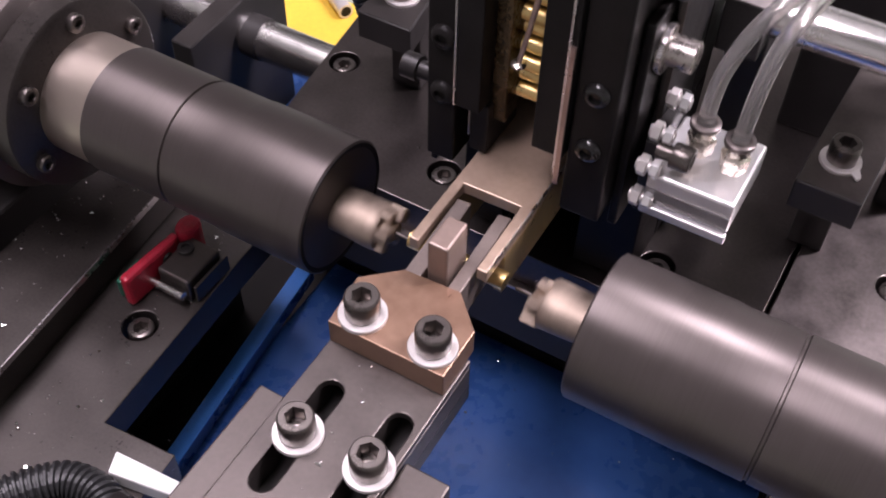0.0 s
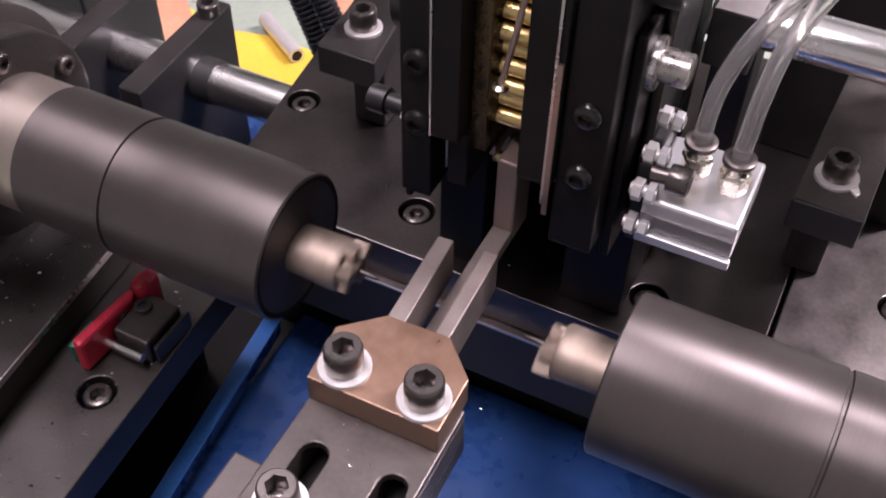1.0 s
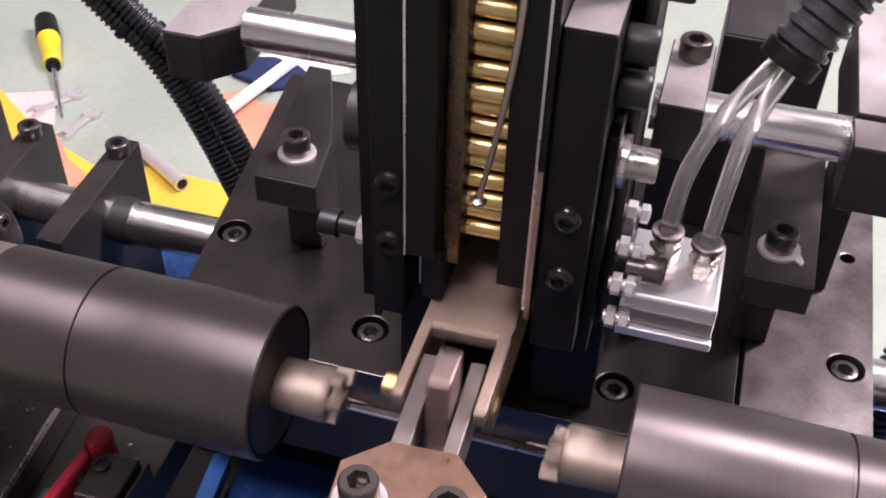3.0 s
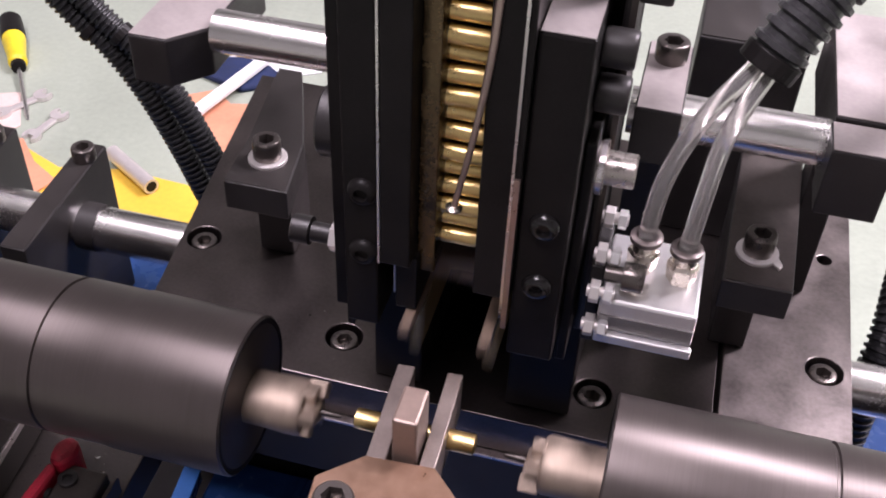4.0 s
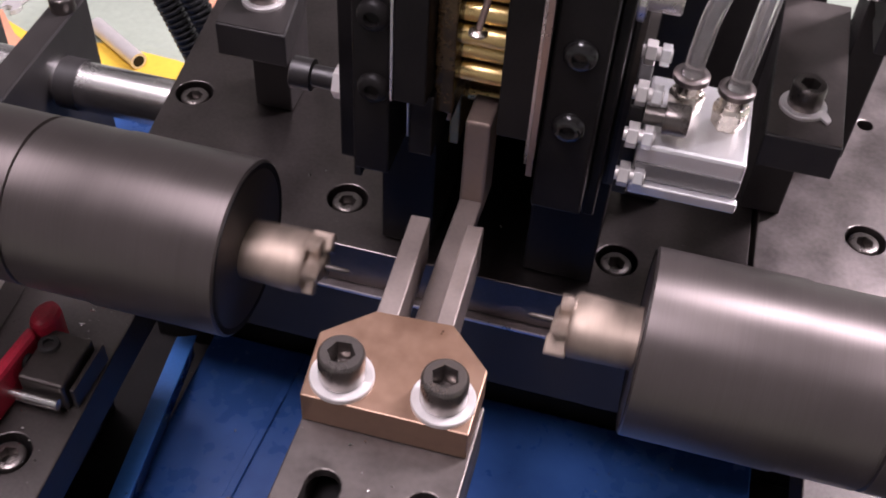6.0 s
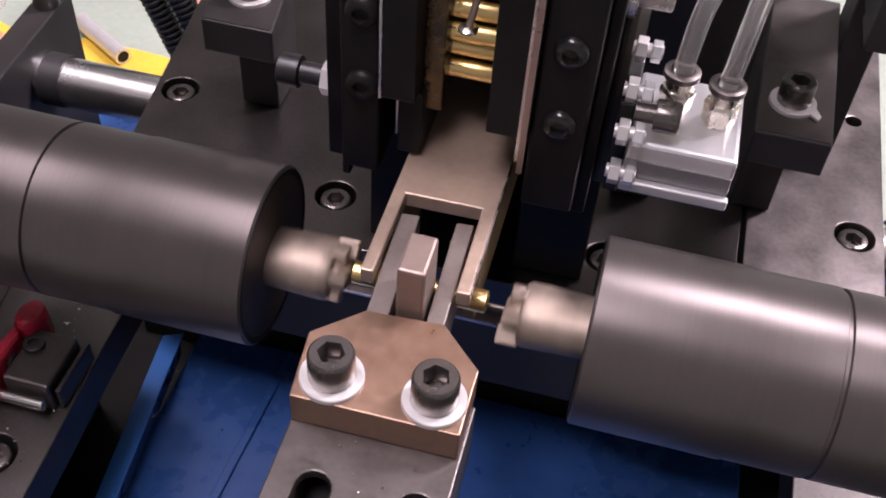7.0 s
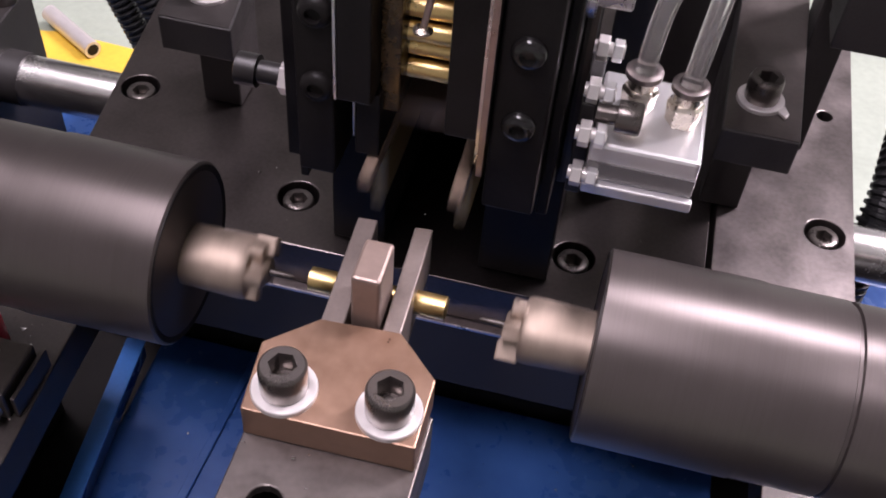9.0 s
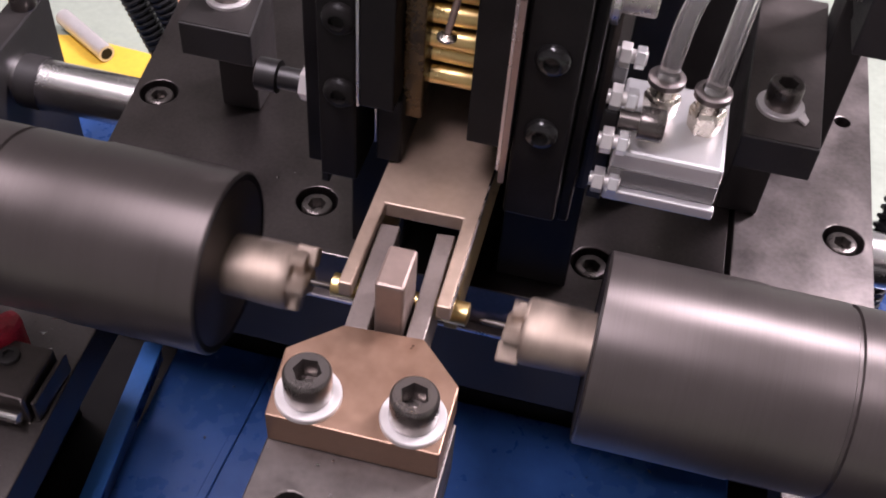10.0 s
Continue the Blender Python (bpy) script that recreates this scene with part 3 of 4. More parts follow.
part("lock_nut", lathe([(-0.0600, 0.0066), (-0.0560, 0.0066)], "x", 6, (0, 0.128, 0.0660)), M_ZINC, stop, "bright lock nut")

needle = thing("spring_needle", "thin steel spring wire with a flat foot", "spring", (0, 0, 0))
part("wire", tube(smooth_line([(0.0105, 0.0784, 0.215), (0.0090, 0.0776, 0.190), (0.0050, 0.0776, 0.160), (0.0005, 0.0782, 0.1355)], 10), lambda s: 0.0013 - 0.004 * s, 12), M_PIN, needle, smooth=True)
part("foot", lathe([(0.1335, 0.0028), (0.1343, 0.0028), (0.1352, 0.0014)], "z", 20, (0.0003, 0.0784, 0.0)), M_NICKEL, needle, "small flanged foot", smooth=True)

for k in range(30):
    pin = workpiece() if k == 0 else copy_thing(first_pin, pose(0, 0, 0))
    if k == 0:
        first_pin = pin
    pin["label"] = "turned brass pin stacked in the magazine"
    z = 0.1045 + 0.0073 * k
    lean = 0.0018 * math.sin(k * 2.1)
    pin.matrix_basis = pose(0.0002 * math.sin(k * 3.7), 0.0995 + lean - 0.003 * max(0, (k - 6) / 24), z, 0, 1.2 * math.sin(k * 1.3), 1.5 * math.sin(k))

# ---- pneumatic cylinder block ----
air = thing("air_cylinder", "bright aluminium pneumatic cylinder with two fittings", "cylinder", (0, 0, 0))
part("body", box(0.0500, 0.0832, 0.0905, 0.1270, 0.0815, 0.0965), M_ALU, air, bevel=0.0012)
part("lower_rail", box(0.0500, 0.0836, 0.0875, 0.0903, 0.0790, 0.0830), M_ALU, air, bevel=0.0006)
part("groove", box(0.0505, 0.0828, 0.0898, 0.0904, 0.0835, 0.0900), M_ALUDULL, air, "dull recessed side")
part("mount", box(0.0452, 0.0499, 0.0960, 0.130, 0.0700, 0.1060), M_DARK, air, bevel=0.0006)
for y, z, r in ((0.0895, 0.0845, 0.0042), (0.0900, 0.1000, 0.0042), (0.0990, 0.1090, 0.0042), (0.1120, 0.1150, 0.0040)):
    st = part("stud", lathe([(0.0452, 0.0022), (0.0545, 0.0022)], "x", 16, (0, y, z)), M_ZINC, air, "bright threaded stud", smooth=True)
    part("nut", lathe([(0.0462, r), (0.0496, r)], "x", 6, (0, y, z)), M_ZINC, st, "bright hexagon nut", 0.0003)
    part("nut", lathe([(0.0510, r * 0.9), (0.0540, r * 0.9)], "x", 6, (0, y, z)), M_ALU, st, "bright hexagon nut", 0.0003)
h = part("cap_screw", screw_mesh(0.0050, 0.0075), M_SCREW, air, "black knurled cap screw", smooth=True)
h.matrix_basis = pose(0.0560, 0.0960, 0.1040, 0, 90, 0)
part("screw_shank", lathe([(0.0500, 0.0030), (0.0560, 0.0030)], "x", 16, (0, 0.0960, 0.1040)), M_SCREW, air, smooth=True)
FITS = [(0.0615, 0.1110), (0.0755, 0.1085)]
for x, y in FITS:
    ft = part("fitting", lathe([(0.0966, 0.0052), (0.1035, 0.0058), (0.1050, 0.0052)], "z", 6, (x, y, 0)), M_NICKEL, air, "nickel hexagon push-in fitting", 0.0004)
    part("neck", lathe([(0.1050, 0.0044), (0.1085, 0.0044)], "z", 24, (x, y, 0)), M_NICKEL, ft, smooth=True)
    part("release_ring", lathe([(0.1086, 0.0036), (0.1086, 0.0050), (0.1090, 0.0057), (0.1108, 0.0057), (0.1113, 0.0048), (0.1113, 0.0036)], "z", 28, (x, y, 0), ends=False), M_PLATE, ft, "grey release ring", smooth=True)

for k, (x, y) in enumerate(FITS):
    t = thing("air_tube", "clear plastic air tube pushed into a fitting", "tube", (0, 0, 0), "air tubes")
    line = smooth_line([(0.0615, 0.1110, 0.1100), (0.0618, 0.1090, 0.1220), (0.0632, 0.1090, 0.1360), (0.0672, 0.1120, 0.1500), (0.0735, 0.1180, 0.1615), (0.0850, 0.1270, 0.1755)] if k == 0 else [(0.0755, 0.1085, 0.1100), (0.0760, 0.1070, 0.1220), (0.0768, 0.1070, 0.1370), (0.0785, 0.1110, 0.1520), (0.0820, 0.1170, 0.1620), (0.0905, 0.1280, 0.1790)], 10)
    part("wall", tube(line, 0.0031, 18), M_TUBE, t, smooth=True)

# ---- cross shafts behind the feeder ----
for s in (-1, 1):
    cs = thing("cross_shaft", "polished round steel cross shaft in black clamps", "shaft", (0, 0, 0), "cross shafts")
    a, b = (-0.1215, -0.0420) if s < 0 else (0.0460, 0.1188)
    part("rod", lathe([(a, 0.0090), (b, 0.0090)], "x", 36, (0, 0.170, 0.1250 if s < 0 else 0.1218)), M_CHROME, cs, smooth=True)
    if s > 0:
        part("clamp", box(0.0485, 0.0655, 0.1510, 0.200, 0.1115, 0.1350), M_DARK, cs, "black oxide clamp block", 0.0007)
        # pale sheets here and below paint the lit tops of dark blocks
        part("clamp_face", box(0.0491, 0.0649, 0.1516, 0.1994, 0.1351, 0.1354), M_LIT_TOP, cs, "grey clamp top in a lit tone")
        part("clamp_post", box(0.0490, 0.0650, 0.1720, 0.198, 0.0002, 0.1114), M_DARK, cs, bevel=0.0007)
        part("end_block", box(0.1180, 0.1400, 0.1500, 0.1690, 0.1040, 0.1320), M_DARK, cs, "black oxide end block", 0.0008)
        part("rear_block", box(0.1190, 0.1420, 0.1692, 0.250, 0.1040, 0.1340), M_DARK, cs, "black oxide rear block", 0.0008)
        part("rear_face", box(0.1196, 0.1414, 0.1698, 0.2494, 0.1341, 0.1344), M_LIT_TOP, cs, "grey block face in a lit tone")
        part("end_face", box(0.1186, 0.1394, 0.1506, 0.1684, 0.1321, 0.1324), M_LIT_TOP, cs, "grey block face in a lit tone")
        part("post", box(0.1265, 0.1400, 0.225, 0.248, 0.0002, 0.1038), M_DARK, cs, bevel=0.0008)
        put_screw(PLAIN, pose(0.0575, 0.188, 0.1354, 0, 0, 8))
    else:
        part("end_block", prism([(-0.1510, 0.150), (-0.1345, 0.150), (-0.1220, 0.164), (-0.1220, 0.220), (-0.1510, 0.220)], 0.1075, 0.1290), M_DARK, cs, "black oxide end block", 0.0010)
        # pale sheet paints this block's lit top
        part("end_face", prism([(-0.1504, 0.1506), (-0.1347, 0.1506), (-0.1226, 0.1642), (-0.1226, 0.2194), (-0.1504, 0.2194)], 0.1291, 0.1294), M_LIT_TOP, cs, "grey block face in a lit tone")
        part("collar", lathe([(-0.0520, 0.0118), (-0.0415, 0.0118)], "x", 30, (0, 0.170, 0.1250)), M_DARK, cs, "black shaft collar", smooth=True)

rear = thing("rear_housing", "dark grey housing block behind the tubes", "housing", (0, 0, 0))
part("body", box(0.0680, 0.1160, 0.2550, 0.324, 0.0002, 0.1100), M_DARK, rear, bevel=0.0010)
part("cover", box(0.0690, 0.0930, 0.2560, 0.323, 0.1101, 0.1106), M_MID, rear, "lighter grey cover")
put_screw(CAP, pose(0.1060, 0.2680, 0.1101, 0, 0, 9))

# ---- lower side shafts with clamps ----
for s in (-1, 1):
    sh = thing("side_shaft", "polished round steel shaft held by black clamps", "shaft", (0, 0, 0), "side shafts")
    a, b = sorted((s * 0.1660, s * 0.380))
    part("rod", lathe([(a, 0.0122), (b, 0.0122)], "x", 40, (0, 0.200, -0.0295)), M_CHROME, sh, smooth=True)
    for x in ((-0.2500, -0.3050) if s < 0 else (0.255,)):
        br = part("clamp_bar", prism([(x + 0.006, 0.150), (x + 0.020, 0.150), (x + 0.016, 0.240), (x + 0.002, 0.240)], -0.1095, -0.0060), M_DARK, sh, "dark clamp bar across the shaft", 0.0008)
        part("bar_face", prism([(x + 0.0066, 0.1506), (x + 0.0194, 0.1506), (x + 0.0154, 0.2394), (x + 0.0026, 0.2394)], -0.0059, -0.0056), M_MID, br, "lighter grey bar face")
        put_screw(PLAIN, pose(x + 0.0110, 0.226, -0.0056, 0, 0, 7))
    part("bush", lathe([tuple((s * h, r)) for h, r in ((0.2180, 0.0131), (0.2290, 0.0131))], "x", 36, (0, 0.200, -0.0295)), M_DARK, sh, "dark bush", smooth=True)

# ---- lower side plates ----
low = thing("side_plate", "oily dark steel side plate strewn with chips", "plate", (0, 0, -0.13))
OUT = [(-0.2400, -0.2000), (-0.0800, -0.2000), (-0.0870, -0.0430), (-0.1232, -0.0460), (-0.1290, 0.0560), (-0.1300, 0.0900), (-0.2400, 0.0900)]
part("plate", prism(OUT, 0.0800, 0.1000, [circle(-0.1445, 0.0016, 0.0086)]), M_OILY, low, bevel=0.0006)
part("wall", box(-0.2380, -0.1650, -0.195, 0.088, 0.0005, 0.0799), M_DARK, low)
put_screw(SUNK, pose(-0.1445, 0.0016, -0.0385, 0, 0, 12))
rail = thing("slide_rail", "oily dark steel slide rail with a bright edge", "rail", (0, 0, -0.03))
part("bar", prism([(-0.1560, -0.2000), (-0.1795, 0.0880), (-0.2140, 0.0880), (-0.2320, -0.2000)], 0.0004, 0.0200), M_OILY, rail, bevel=0.0007)
part("edge", prism([(-0.1557, -0.2000), (-0.1549, -0.2000), (-0.1786, 0.0880), (-0.1793, 0.0880)], 0.0172, 0.0204), M_EDGE, rail, "bright strip along the edge")
mirror = thing("side_plate", "dark steel side plate beneath a spindle", "plate", (0, 0, -0.13))
part("plate", prism([(0.0950, -0.200), (0.240, -0.200), (0.240, 0.090), (0.1370, 0.090), (0.1340, -0.046), (0.1000, -0.043)], 0.080, 0.100), M_OILY, mirror, bevel=0.0006)
part("wall", box(0.1650, 0.238, -0.195, 0.088, 0.0005, 0.0799), M_DARK, mirror)

red = thing("red_wiper", "red plastic wiper plate with a green edge", "wiper", (0, 0, -0.03))
part("plate", prism([(-0.1590, 0.0085), (-0.1535, 0.0078), (-0.1512, 0.0420), (-0.1557, 0.0445)], 0.0003, 0.0195), M_RED, red, bevel=0.0020)
part("edge", box(-0.1640, -0.1602, 0.0100, 0.0260, 0.0003, 0.0120), M_GREENP, red, "dark green plastic edge", 0.0012)
part("hole", lathe([(-0.1516, 0.0032), (-0.1500, 0.0032)], "x", 18, (0, 0.0330, 0.0120)), M_BLACK, red, "dark round hole")
part("lobe", prism([(-0.1562, 0.0440), (-0.1505, 0.0425), (-0.1465, 0.0480), (-0.1470, 0.0550), (-0.1530, 0.0580), (-0.1572, 0.0520)], 0.0003, 0.0215), M_RED, red, "rounded red lobe", 0.0030)
dog = thing("stop_dog", "worn steel stop dog with a cross pin", "stop", (0, 0, -0.03))
part("block", box(-0.1500, -0.1320, 0.0240, 0.0480, 0.0003, 0.0150), M_ARM, dog, bevel=0.0012)
part("pin", lathe([(-0.1530, 0.0022), (-0.1330, 0.0022)], "x", 16, (0, 0.0210, 0.0080)), M_CHROME, dog, "bright cross pin", smooth=True)
h = part("screw", screw_mesh(0.0040, 0.0020), M_DARK, dog, "black screw head", smooth=True)
h.matrix_basis = pose(-0.1455, 0.0400, 0.0151)
part("wedge", prism([(-0.1310, 0.0260), (-0.1292, 0.0260), (-0.1292, 0.0500), (-0.1310, 0.0460)], 0.0003, 0.0110), M_ARM, dog, bevel=0.0005)

strip = thing("terminal_strip", "white plastic strip beside the conduit", "strip", (0, 0, -0.03))
part("body", prism([(-0.1043, -0.0573), (-0.0689, -0.0546), (-0.0678, -0.0609), (-0.1006, -0.0667)], 0.0003, 0.0100), M_WHITE, strip, bevel=0.0010)
con = thing("conduit", "grey-black ribbed cable conduit", "conduit", (0, 0, 0), "conduits")
part("sleeve", corrugated([(-0.1329, -0.1118, -0.0200), (-0.1287, -0.0980, -0.0200), (-0.1212, -0.0869, -0.0200), (-0.1113, -0.0781, -0.0200), (-0.0981, -0.0761, -0.0200), (-0.0878, -0.0794, -0.0200)], 0.0078, 0.0030), M_RUBBER, con, smooth=False)
part("end_cuff", lathe([(0.0, 0.0094), (0.006, 0.0094)], "x", 24, (-0.0878, -0.0794, -0.0200)), M_BLACK, con, "black end cuff", 0.0006)
con = thing("conduit", "thick black ribbed conduit around the air tubes", "conduit", (0, 0, 0), "conduits")
part("sleeve", corrugated([(0.0868, 0.1264, 0.1745), (0.0930, 0.1310, 0.1860), (0.1040, 0.1400, 0.2020), (0.125, 0.158, 0.222), (0.190, 0.22, 0.235), (0.26, 0.32, 0.12), (0.28, 0.37, -0.29)], 0.0088, 0.0050, 22), M_SLEEVE, con)
cuff = part("end_cuff", lathe([(-0.003, 0.0098), (0.003, 0.0098)], "z", 24), M_BLACK, con, "black end cuff", 0.0006)
cuff.matrix_basis = pose(0.0874, 0.1269, 0.1756, -19, 28, 0)
for dx in (0.0, 0.019):
    con = thing("conduit", "black ribbed cable conduit hanging behind the shafts", "conduit", (0, 0, 0), "conduits")
    part("sleeve", corrugated([(-0.390 + dx, 0.302, 0.150), (-0.325 + dx, 0.302, 0.085), (-0.2818 + dx, 0.302, 0.0373), (-0.2592 + dx, 0.302, 0.0158), (-0.2400 + dx, 0.302, -0.0130), (-0.2250 + dx, 0.302, -0.0457), (-0.2130 + dx, 0.302, -0.0780), (-0.2040 + dx, 0.305, -0.1080)], 0.0068, 0.0036, 16), M_RUBBER, con)
    tie = part("cable_tie", lathe([(-0.002, 0.0082), (0.002, 0.0082)], "z", 20), M_BLACK, con, "black cable tie")
    tie.matrix_basis = pose(-0.2705 + dx, 0.302, 0.0265, 0, -46, 0)
con = thing("conduit", "black ribbed cable conduit at the side of the plate", "conduit", (0, 0, 0), "conduits")
part("sleeve", corrugated([(0.300, 0.47, -0.05), (0.215, 0.33, -0.030), (0.196, 0.26, -0.050), (0.190, 0.235, -0.115)], 0.0090, 0.0045, 16), M_RUBBER, con)

# ---- bench behind ----
board = thing("yellow_board", "yellow painted board lying beside the machine", "board", (0, 0, -0.30))
part("sheet", prism([(-0.70, 0.36), (-0.405, 0.36), (-0.405, 0.345), (-0.28, 0.345), (-0.30, 0.535), (-0.368, 0.548), (-0.44, 0.552), (-0.50, 0.537), (-0.578, 0.5685), (-0.683, 0.640), (-0.715, 0.60)], 0.0003, 0.004), M_YELLOW, board, bevel=0.001)
card = thing("packing_card", "torn orange packing card beside the board", "card", (-0.545, 0.535, -0.296))
part("sheet", prism([(-0.06, -0.05), (0.04, -0.06), (0.055, -0.02), (0.02, 0.0), (-0.01, 0.03), (-0.05, 0.02)], 0.0003, 0.003), M_ORANGE, card, bevel=0.0005)
drv = thing("screwdriver", "screwdriver with yellow and black grip", "screwdriver", (-0.693, 0.765, -0.284))
drv.matrix_basis = Matrix.Translation((0.008, -0.010, -0.002)) @ pose(-0.693, 0.765, -0.284, 0, 4, math.degrees(math.atan2(-0.184, 0.134))) @ Matrix.Scale(0.84, 4)
part("grip", lathe([(0.0, 0.009), (0.005, 0.0145), (0.050, 0.0155), (0.085, 0.012), (0.100, 0.0125), (0.104, 0.009)], "x", 20), M_HANDLEY, drv, "yellow grip", smooth=True)
part("cap", lathe([(-0.004, 0.008), (-0.0005, 0.0150), (0.038, 0.0163), (0.045, 0.0158)], "x", 20), M_BLACK, drv, "black grip end", smooth=True)
part("ferrule", lathe([(0.1045, 0.0095), (0.112, 0.0095)], "x", 20), M_BLACK, drv, smooth=True)
part("blade", lathe([(0.1125, 0.0032), (0.215, 0.0030), (0.228, 0.0015)], "x", 14), M_CHROME, drv, "bright steel blade", smooth=True)


def spanner(x, y, turn, size):
    t = thing("spanner", "open-ended steel spanner lying on the bench", "spanner", (x, y, -0.30), "spanners")
    t.matrix_basis = pose(x, y, -0.2995, 0, 0, turn)
    part("shank", box(-size * 0.75, size * 0.75, -0.0042, 0.0042, 0.0, 0.004), M_ZINC, t, bevel=0.0012)
    for s in (-1, 1):
        jaw = [(s * size + s * 0.010 * math.cos(radians(d)), 0.0095 * math.sin(radians(d))) for d in range(35, 326, 29)] + [(s * (size + 0.001), -0.0035), (s * (size + 0.001), 0.0035)]
        part("jaw", prism(jaw, 0.0, 0.005), M_ZINC, t)
    return t


spanner(-0.549, 0.596, 80, 0.021)
spanner(-0.592, 0.623, 62, 0.024)
rodt = thing("steel_tube", "short pale steel tube lying on the board", "tube", (-0.425, 0.545, -0.29))
rodt.matrix_basis = pose(-0.425, 0.545, -0.2880, 0, 0, -32)
part("wall", lathe([(-0.036, 0.0078), (0.036, 0.0078)], "x", 18), M_ZINC, rodt, smooth=True)
part("bore", lathe([(0.0355, 0.0055), (0.0363, 0.0055)], "x", 18), M_BLACK, rodt, "dark bore")
rag = thing("packing_card", "crumpled orange packing card", "card", (-0.380, 0.655, -0.30))
part("sheet", prism([(-0.065, 0.030), (-0.045, -0.020), (0.02, -0.07), (0.08, -0.07), (0.10, 0.035), (0.055, 0.052), (0.030, 0.030), (0.015, 0.040), (-0.005, 0.034), (-0.03, 0.055)], 0.0003, 0.004), M_ORANGE, rag, bevel=0.0005)
notep = thing("paper_sheet", "creased pale pink paper under the spanners", "paper", (-0.6200, 0.6000, -0.2995))
part("sheet", prism([(-0.045, 0.02), (-0.03, -0.04), (0.03, -0.035), (0.045, -0.01), (0.012, 0.045)], 0.0001, 0.0006), M_PINKPAPER, notep)
sheetp = thing("paper_sheet", "white sheet of paper", "paper", (-0.385, 0.760, -0.30))
part("sheet", prism([(-0.055, 0.0), (-0.015, -0.032), (0.07, 0.02), (0.03, 0.08), (-0.02, 0.045)], 0.0003, 0.002), M_PAPER, sheetp)
bluebag = thing("blue_cloth", "dark blue folded cloth", "cloth", (-0.405, 0.745, -0.30))
part("fold", prism([(-0.035, -0.014), (0.02, -0.030), (0.065, 0.0), (0.035, 0.022), (0.0, 0.032), (-0.04, 0.02)], 0.0003, 0.008), M_NAVY, bluebag, bevel=0.003)
stick = thing("wood_strip", "long white strip of wood", "strip", (-0.392, 0.709, -0.288))
stick.matrix_basis = pose(-0.392, 0.709, -0.2895, 0, 0, 76)
part("strip", box(-0.068, 0.068, -0.007, 0.007, 0.0, 0.006), M_PAPER, stick, bevel=0.001)

# ---- chips ----
chips = bmesh.new()
rnd = random.Random(7)


def strew(n, x0, x1, y0, y1, z):
    for _ in range(n):
        x, y = rnd.uniform(x0, x1), rnd.uniform(y0, y1)
        if z > 0.06 and y < -0.024 and min(abs(x + 0.0098), abs(x - 0.0174)) < 0.0095:
            continue
        a, q = rnd.uniform(0, 6.28), rnd.uniform(0.0003, 0.0008) * (2.2 if rnd.random() < 0.12 else 1)
        vs = [chips.verts.new((x + q * math.cos(a + k), y + q * (0.4 + 0.6 * rnd.random()) * math.sin(a + k), z + rnd.uniform(0.0, 0.0006))) for k in (0, 2.0, 4.1)]
        vs.append(chips.verts.new((x, y, z + rnd.uniform(0.0003, 0.0010))))
        for f in ((0, 1, 2), (0, 1, 3), (1, 2, 3), (2, 0, 3)):
            chips.faces.new([vs[i] for i in f])


strew(140, -0.225, -0.182, -0.06, 0.085, -0.0098)
strew(110, -0.156, -0.130, -0.10, 0.080, -0.0298)
strew(60, -0.021, 0.024, -0.095, -0.014, 0.0637)
strew(90, -0.10, 0.125, 0.0, 0.132, -0.1138)
strew(20, -0.131, -0.125, -0.06, 0.10, -0.0998)
strew(24, -0.090, 0.100, 0.112, 0.150, 0.0003)
tagged(part("metal_chips", chips, M_CHIP), "tiny bright metal chips", "chips", kind="stuff")


# ---- motion ----
ARRIVE = (-0.40, 1.30, 2.90, 4.50, 6.20, 7.90, 9.60)
LEAVE = (0.70, 2.40, 4.00, 5.55, 7.30, 9.00, 10.80)
PUSH_BACK, SHUTTLE_BACK = 0.066, 0.078


def timeline(steps):
    """Steps of (seconds, value) cut to the clip, with the value at its two ends."""
    steps = sorted(steps)

    def value(t):
        for (ta, va), (tb, vb) in zip(steps, steps[1:]):
            if ta <= t <= tb:
                return va + (vb - va) * (t - ta) / (tb - ta)
        return steps[-1][1] if t > steps[-1][0] else steps[0][1]

    inner = [(round(t, 3), v) for t, v in steps if 0.02 < t < 9.98]
    return [(0.0, value(0.0))] + inner + [(10.0, value(10.0))]


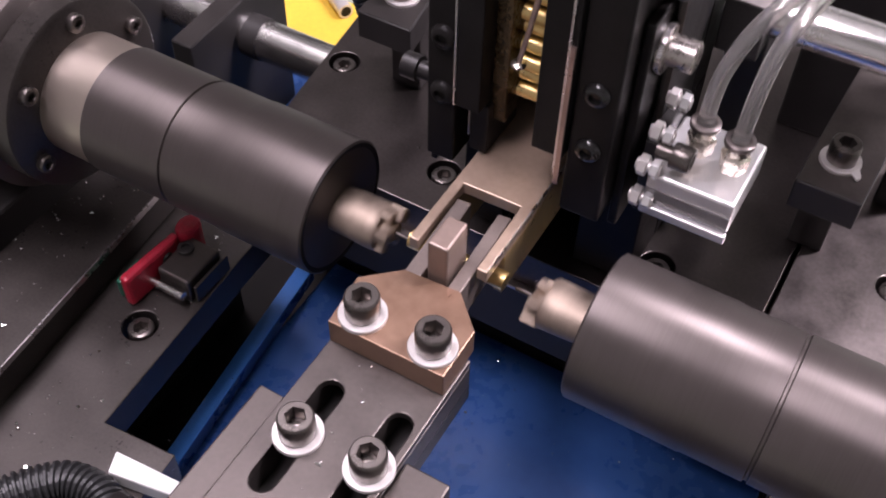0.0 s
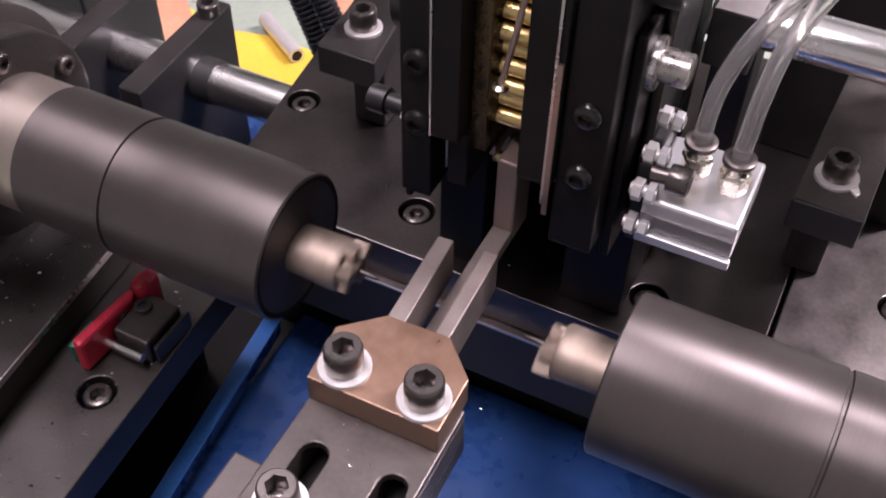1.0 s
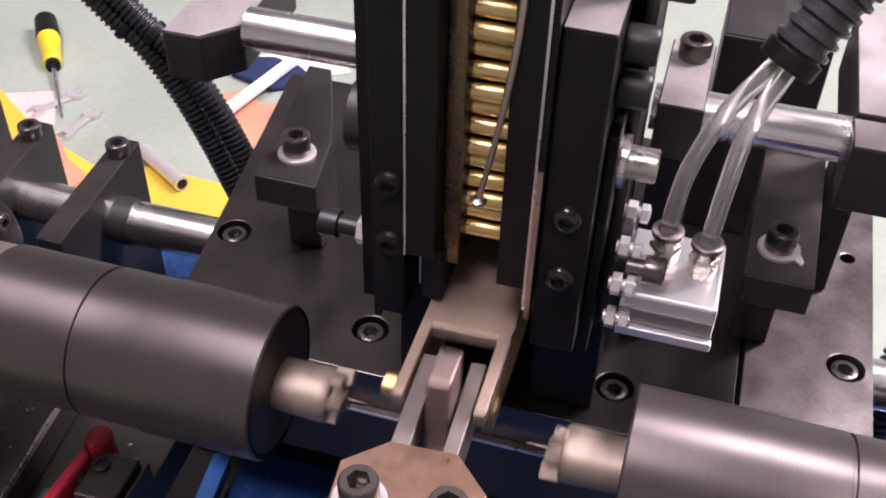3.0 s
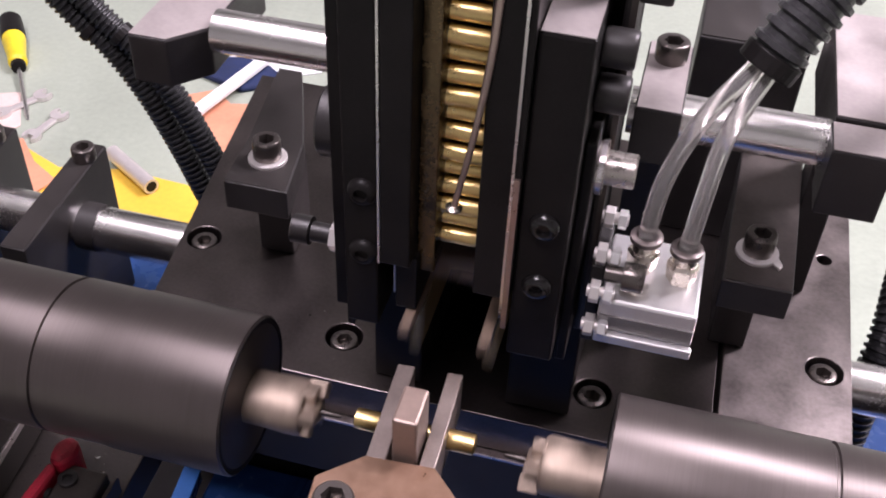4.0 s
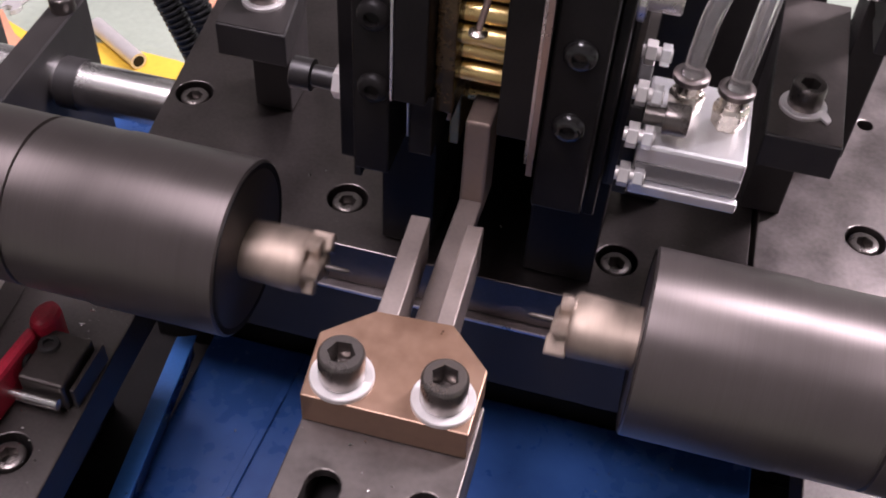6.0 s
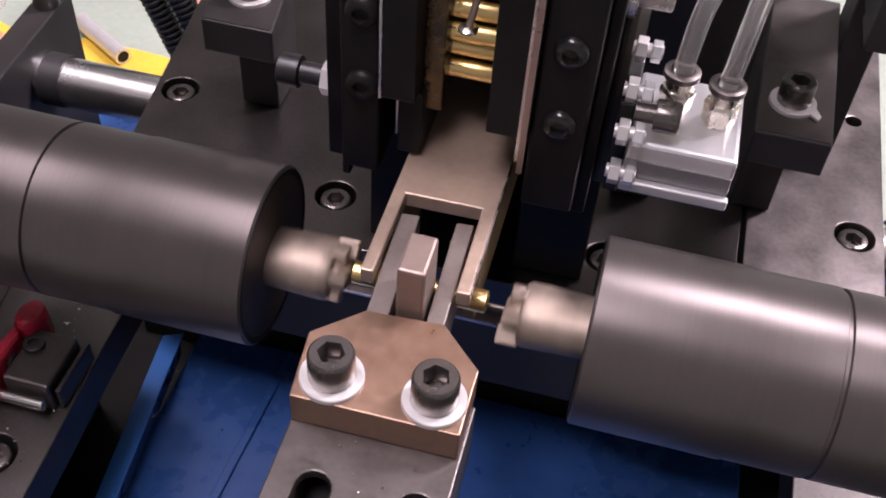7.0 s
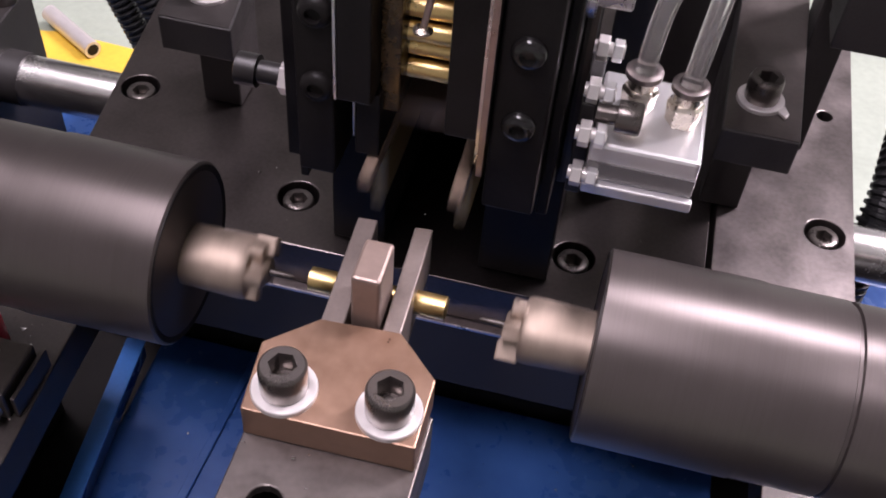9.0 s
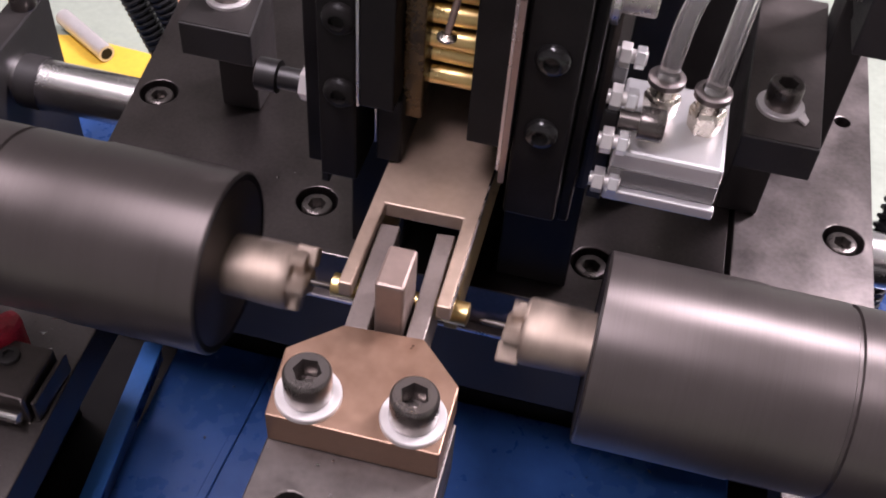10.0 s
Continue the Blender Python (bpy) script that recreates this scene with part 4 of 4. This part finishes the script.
def motions():
    push, shut, feed = [], [], []
    for a, b in zip(ARRIVE, LEAVE):
        push += [(a - 0.12, PUSH_BACK), (a, 0.050), (a + 0.1, 0.011), (a + 0.2, 0.0), (b + 0.03, 0.0), (b + 0.10, PUSH_BACK - 0.002), (b + 0.15, PUSH_BACK)]
        shut += [(a - 0.12, SHUTTLE_BACK), (a, 0.045), (a + 0.1, 0.006), (a + 0.17, 0.0), (b - 0.10, 0.0), (b, 0.046), (b + 0.07, SHUTTLE_BACK)]
        quick = 0.003 if a == 7.9 else 0.0
        late = 0.10 if b == 0.7 else 0.0
        feed += [(a + 0.22, 0.0), (a + 0.40 - 20 * quick, 0.0058 + quick * 0.7), (b - 0.28 + late, 0.0122), (b - 0.10 + late / 2, 0.0)]
    walk(pusher, [(t, pose(0, v, 0)) for t, v in timeline(push)])
    walk(shuttle, [(t, pose(0, v, 0)) for t, v in timeline(shut)])
    left = [(t, NOSE_LEFT + v) for t, v in timeline(feed)]
    right = [(t, NOSE_RIGHT - v) for t, v in timeline([(t - 0.05 if 0 < v < 0.01 else t, v) for t, v in feed])]
    walk(spindle_left, [(t, pose(x, SPINDLE_Y, SPINDLE_Z)) for t, x in left])
    walk(spindle_right, [(t, pose(x, SPINDLE_Y, SPINDLE_Z)) for t, x in right])
    for ob, line in ((chuck_left, left), (chuck_right, right)):
        ts = [p[0] for p in line]
        xs = [p[1] for p in line]
        rows = []
        for k in range(301):
            t = k / 30
            rows.append((t, pose(float(np.interp(t, ts, xs)), SPINDLE_Y, SPINDLE_Z, 72 * k)))
        walk(ob, rows)
    for k, (a, b) in enumerate(zip(ARRIVE, LEAVE)):
        ob = copy_thing(first_pin, pose(0, 0, 0))
        ob["label"] = "turned brass pin carried by the shuttle"
        y, z = SPINDLE_Y - 0.0005, 0.0655
        rest = (-0.050 + 0.004 * k, 0.105 - 0.002 * k, -0.1105)
        rows = [(a - 0.45, pose(0, 0.1160 + 0.0075 * k, 0.0560)), (a - 0.10, pose(0, 0.1330, z)), (a - 0.06, pose(-0.0025, y + PUSH_BACK, z)), (a, pose(-0.0025, y + 0.050, z)), (a + 0.1, pose(-0.0025, y + 0.010, z)), (a + 0.2, pose(0, y, z)), (b + 0.03, pose(0, y, z)),
                (b + 0.10, pose(0.012, y - 0.004, z - 0.030, 0, 14, -8)), (b + 0.20, pose(-0.012, y + 0.030, z - 0.110, 0, 25, -20)), (b + 0.28, pose(*rest, 0, 0, -35)), (b + 0.40, pose(*rest, 0, 0, -35))]
        inner = [(round(t, 3), m) for t, m in rows if 0.0 < t < 10.0]
        before = [m for t, m in rows if t <= 0.0]
        after = [m for t, m in rows if t >= 10.0]
        first = before[-1] if before else rows[0][1]
        last = after[0] if after else rows[-1][1]
        walk(ob, [(0.0, first)] + inner + [(10.0, last)])


motions()
